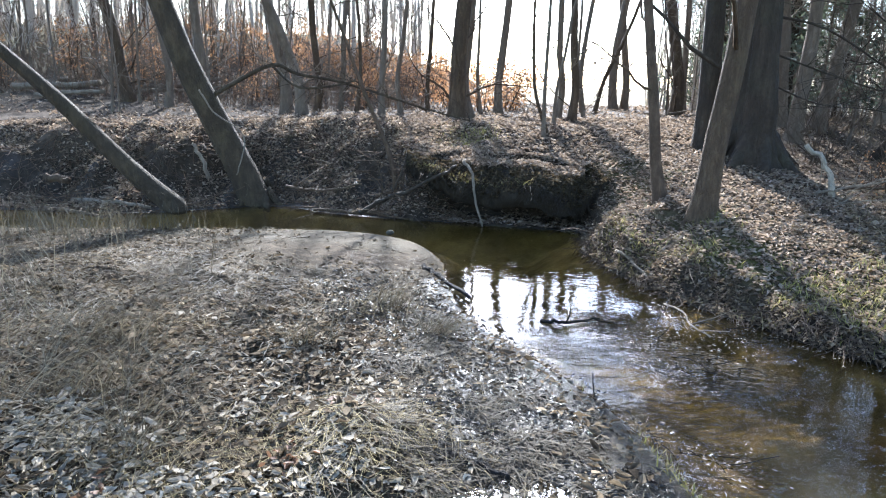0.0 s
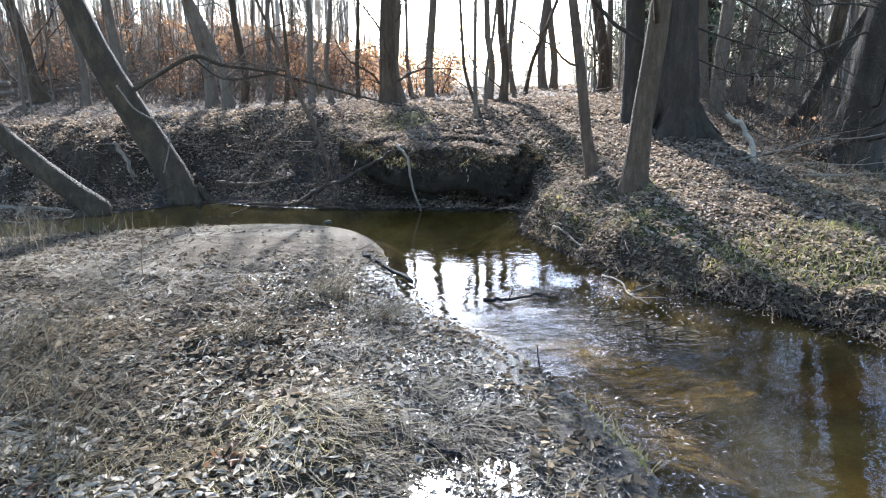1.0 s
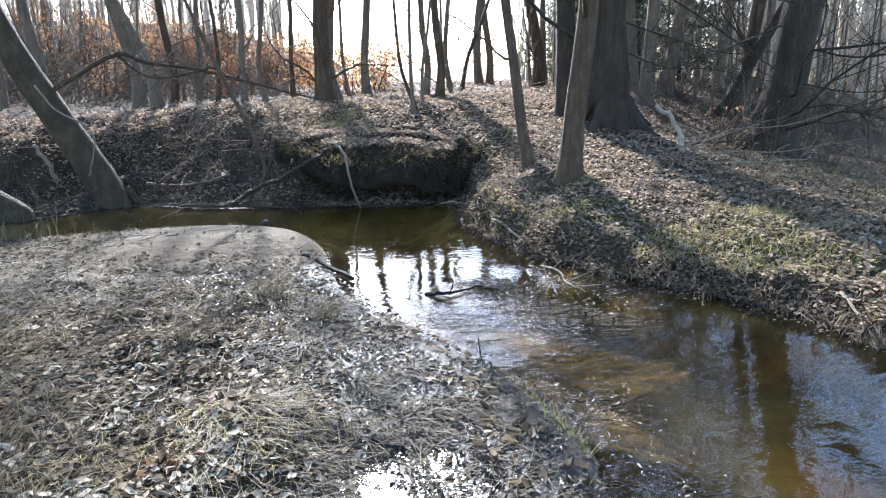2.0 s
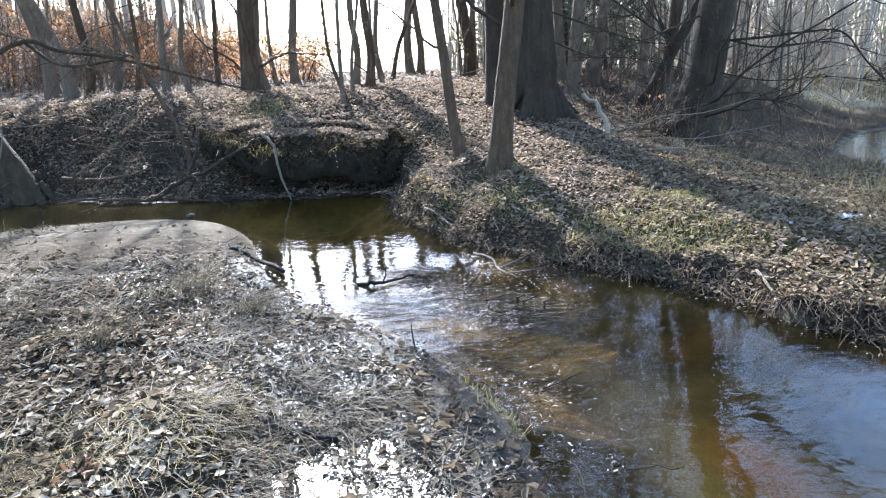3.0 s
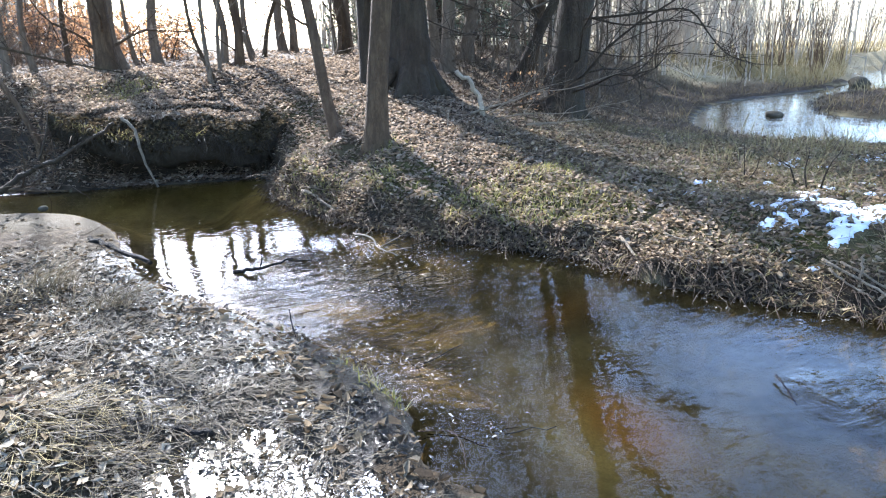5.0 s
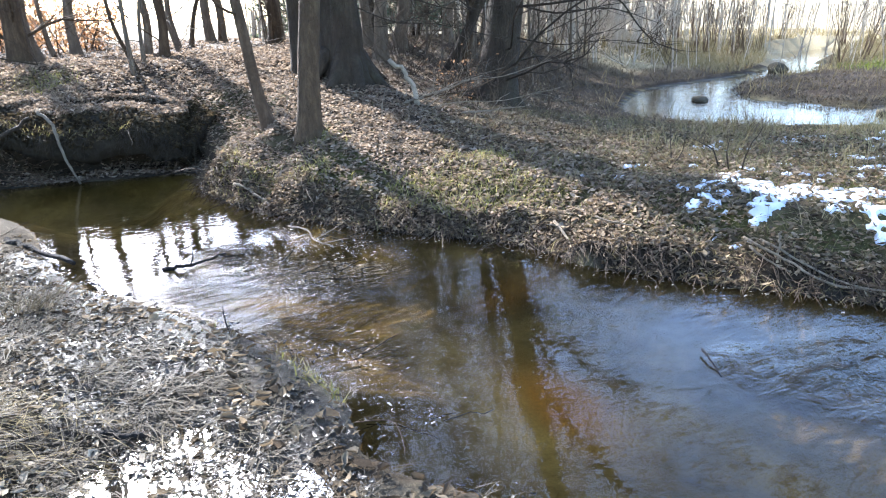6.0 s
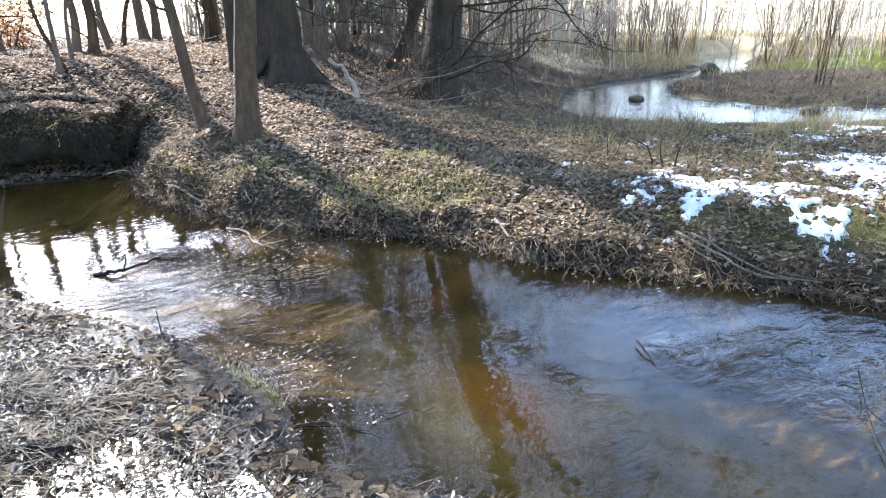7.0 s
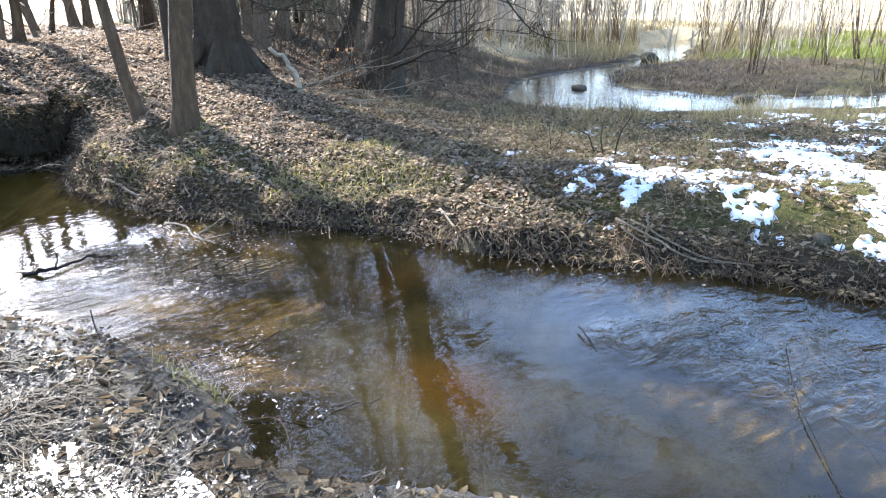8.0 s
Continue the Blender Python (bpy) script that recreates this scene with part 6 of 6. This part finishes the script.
shrub("bare_shrub", 7.8, 5.6, 0.5, 9, 0.5, 212, "low bushy bare shrub near the stream", "", TWIG, 0.006)


def conifer(x, y, height, seed):
    rs = np.random.RandomState(seed)
    top = thing("spruce", (x, y, ground_at(x, y)), "dark green spruce in the shaded wood", "tree", "spruces")
    part("trunk", Build().tube([(0, 0, -0.2), (0, 0, height * 0.5), (0, 0, height)], [0.14, 0.09, 0.02], 8), BARK_DARK, top)
    crown, at = Build(), []
    for i in range(70):
        h = height * (0.06 + 0.92 * i / 70)
        ln = 1.9 * (1.05 - h / height)
        a = rs.uniform(0, 6.28)
        br = wander((0, 0, h), (math.cos(a), math.sin(a), -0.1), ln, 5, 0.06, -0.03, rs)
        crown.tube(br, np.linspace(0.016, 0.004, 6), 3, tip=False)
        n = int(40 * ln) + 6
        k = rs.randint(1, 6, n)
        at.append(br[k] + rs.normal(0, 0.11, (n, 3)))
    part("limb_spray", crown, BARK_DARK, top)["kind"] = "stuff"
    needles = Build()
    leaves(needles, np.vstack(at), (0.08, 0.2), rs, 0.5)
    part("needles", needles, NEEDLE, top, "dark green needle sprays")["kind"] = "stuff"
    return top


spruce = conifer(7.2, 21.5, 7, 1)
for x, y, turn in ((9.4, 22.5, 80), (11.5, 23.0, 150), (8.4, 25.0, 210), (9.2, 18.2, 260), (6.5, 15.2, 40)):
    copy_thing(spruce, pose(x, y, ground_at(x, y), 0, 0, turn))


def far_woods():
    """The twiggy haze of the wood in the distance, its bark paled to paint air haze."""
    rs = np.random.RandomState(31)
    b = Build()
    for i in range(1700):
        thin = False
        if i < 600:
            x, y = rs.uniform(-40, -2.5), rs.uniform(21, 52)
            thin = i > 250
        elif i < 1030:
            a, r, thin = radians(rs.uniform(13, 45)), rs.uniform(19, 44), True
            x, y = r * math.sin(a), r * math.cos(a)
            if lie(np.array([x]), np.array([y]))[2][0] < 0.6:
                continue
        else:
            a = radians(rs.uniform(-8, 66))
            r = rs.uniform(26, 60)
            x, y = r * math.sin(a), r * math.cos(a)
            if a < radians(16):
                continue
        h = rs.uniform(3, 8) if thin else rs.uniform(5, 11) if x < 8 else rs.uniform(3, 7.5) if a < radians(56) else rs.uniform(2.0, 4)
        p = (x, y, ground_at(x, y) - 0.1)
        stem = wander(p, (rs.normal(0, 0.05), rs.normal(0, 0.05), 1), h, 6, 0.04, 0.03, rs)
        b.tube(stem, np.linspace(rs.uniform(0.015, 0.045) if thin else rs.uniform(0.012, 0.03) if x > 8 else rs.uniform(0.04, 0.1), 0.008 if thin else 0.015, 7), 3, tip=False)
        for q in range(10 if x < -2 or thin else 8):
            j = rs.randint(1, 7)
            b.tube(wander(stem[j], (rs.normal(), rs.normal(), 0.8), h * rs.uniform(0.08, 0.25), 3, 0.15, 0.04, rs), np.array([0.018, 0.013, 0.01, 0.005]) * (0.6 if thin else 1), 3, tip=False)
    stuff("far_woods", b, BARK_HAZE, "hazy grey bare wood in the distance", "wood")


far_woods()


BRUSH = bark_material("brush_bark", (0.2, 0.14, 0.10), (0.42, 0.30, 0.22), (0.3, 0.24, 0.17), 0.2, 2)


def undergrowth():
    """Brown brush on the slope, and the haze of fine twigs above it, in haze-paled bark."""
    rs = np.random.RandomState(33)
    k = 8000
    x, y = rs.uniform(-20, -1.5, k), 16.5 + 14 * rs.rand(k) ** 1.3
    keep = ~((x > -9) & (y > 25))
    x, y = x[keep], y[keep]
    z = lie(x, y)[0]
    k = len(x)
    b = sticks(Build(), np.stack([x, y, z - 0.03], 1), np.column_stack([rs.normal(0, 0.35, k), rs.normal(0, 0.35, k), np.ones(k)]), rs.uniform(0.25, 1.2, k), rs.uniform(0.004, 0.010, k))
    stuff("undergrowth", b, BRUSH, "brown leafless brush on the wooded slope", "undergrowth")
    k = 20000
    a = np.radians(rs.uniform(-52, -6, k))
    r = np.where(a > -0.5, 29, 22) + 15 * rs.rand(k)
    x, y = r * np.sin(a), r * np.cos(a)
    z = lie(x, y)[0] + 0.3 + 6.5 * rs.rand(k)
    w = sticks(Build(), np.stack([x, y, z], 1), rs.normal(0, 0.7, (k, 3)) + np.array([0, 0, 1.0]), rs.uniform(0.5, 1.8, k), rs.uniform(0.004, 0.011, k))
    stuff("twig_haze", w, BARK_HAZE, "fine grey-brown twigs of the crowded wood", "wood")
    k = 8000
    a, r = np.radians(rs.uniform(29, 47, k)), rs.uniform(19, 38, k)
    x, y = r * np.sin(a), r * np.cos(a)
    z, d, dp, far = lie(x, y)
    x, y, z = x[dp > 0.8], y[dp > 0.8], z[dp > 0.8]
    k = len(x)
    w = sticks(Build(), np.stack([x, y, z + 0.1 + 8 * rs.rand(k) ** 1.1], 1), rs.normal(0, 0.6, (k, 3)) + np.array([0, 0, 1.0]), rs.uniform(0.4, 1.9, k), rs.uniform(0.006, 0.016, k))
    stuff("twig_haze", w, BARK_HAZE, "fine grey twigs of the wood beyond the pond", "wood")



def poles():
    """The crowd of thin bare stems and dry reeds beyond the meadow stream."""
    rs = np.random.RandomState(35)
    b = Build()
    for i in range(340):
        a, r = radians(rs.uniform(36, 68)), 20 + 16 * rs.rand() ** 0.8
        x, y = r * math.sin(a), r * math.cos(a)
        if lie(np.array([x]), np.array([y]))[2][0] < 0.7:
            continue
        h = rs.uniform(1.6, 4.2)
        stem = wander((x, y, ground_at(x, y) - 0.05), (rs.normal(0, 0.12), rs.normal(0, 0.12), 1), h, 5, 0.05, 0.02, rs)
        b.tube(stem, np.linspace(rs.uniform(0.01, 0.02), 0.005, 6), 4, tip=False)
        for q in range(5):
            b.tube(wander(stem[rs.randint(2, 6)], (rs.normal(0, 0.5), rs.normal(0, 0.5), 0.9), h * rs.uniform(0.1, 0.25), 3, 0.12, 0.02, rs), [0.008, 0.007, 0.006, 0.004], 3, tip=False)
    # Stems in the same bark, paled to paint distance haze.
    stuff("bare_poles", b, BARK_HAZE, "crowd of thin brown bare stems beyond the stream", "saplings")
    b = Build()
    at = spots(rs, 40000, 13, 34, 4, 30, lambda x, y, z, d, dp, far: far * (dp > 0.4) * step(np.hypot(x, y), 19.5, 23) * (1 - 0.9 * step(x, 16.4, 18.4) * step(-y, -12.2, -10.8)) * np.clip(0.45 + 0.8 * ripple(x, y, 1.5, 66), 0.05, 1))
    field = spots(rs, 16000, 16, 28, 11, 20, lambda x, y, z, d, dp, far: far * (dp > 0.25) * (1 - 0.9 * step(x, 17.8, 19.6) * step(-y, -12.2, -10.8)))
    blades(b, np.vstack([at, field]), (0.12, 0.4), 0.014, 0.6, rs)
    stuff("dry_reeds", b, STRAW, "tan dry reeds and grass beyond the meadow stream", "grass")


undergrowth()
poles()
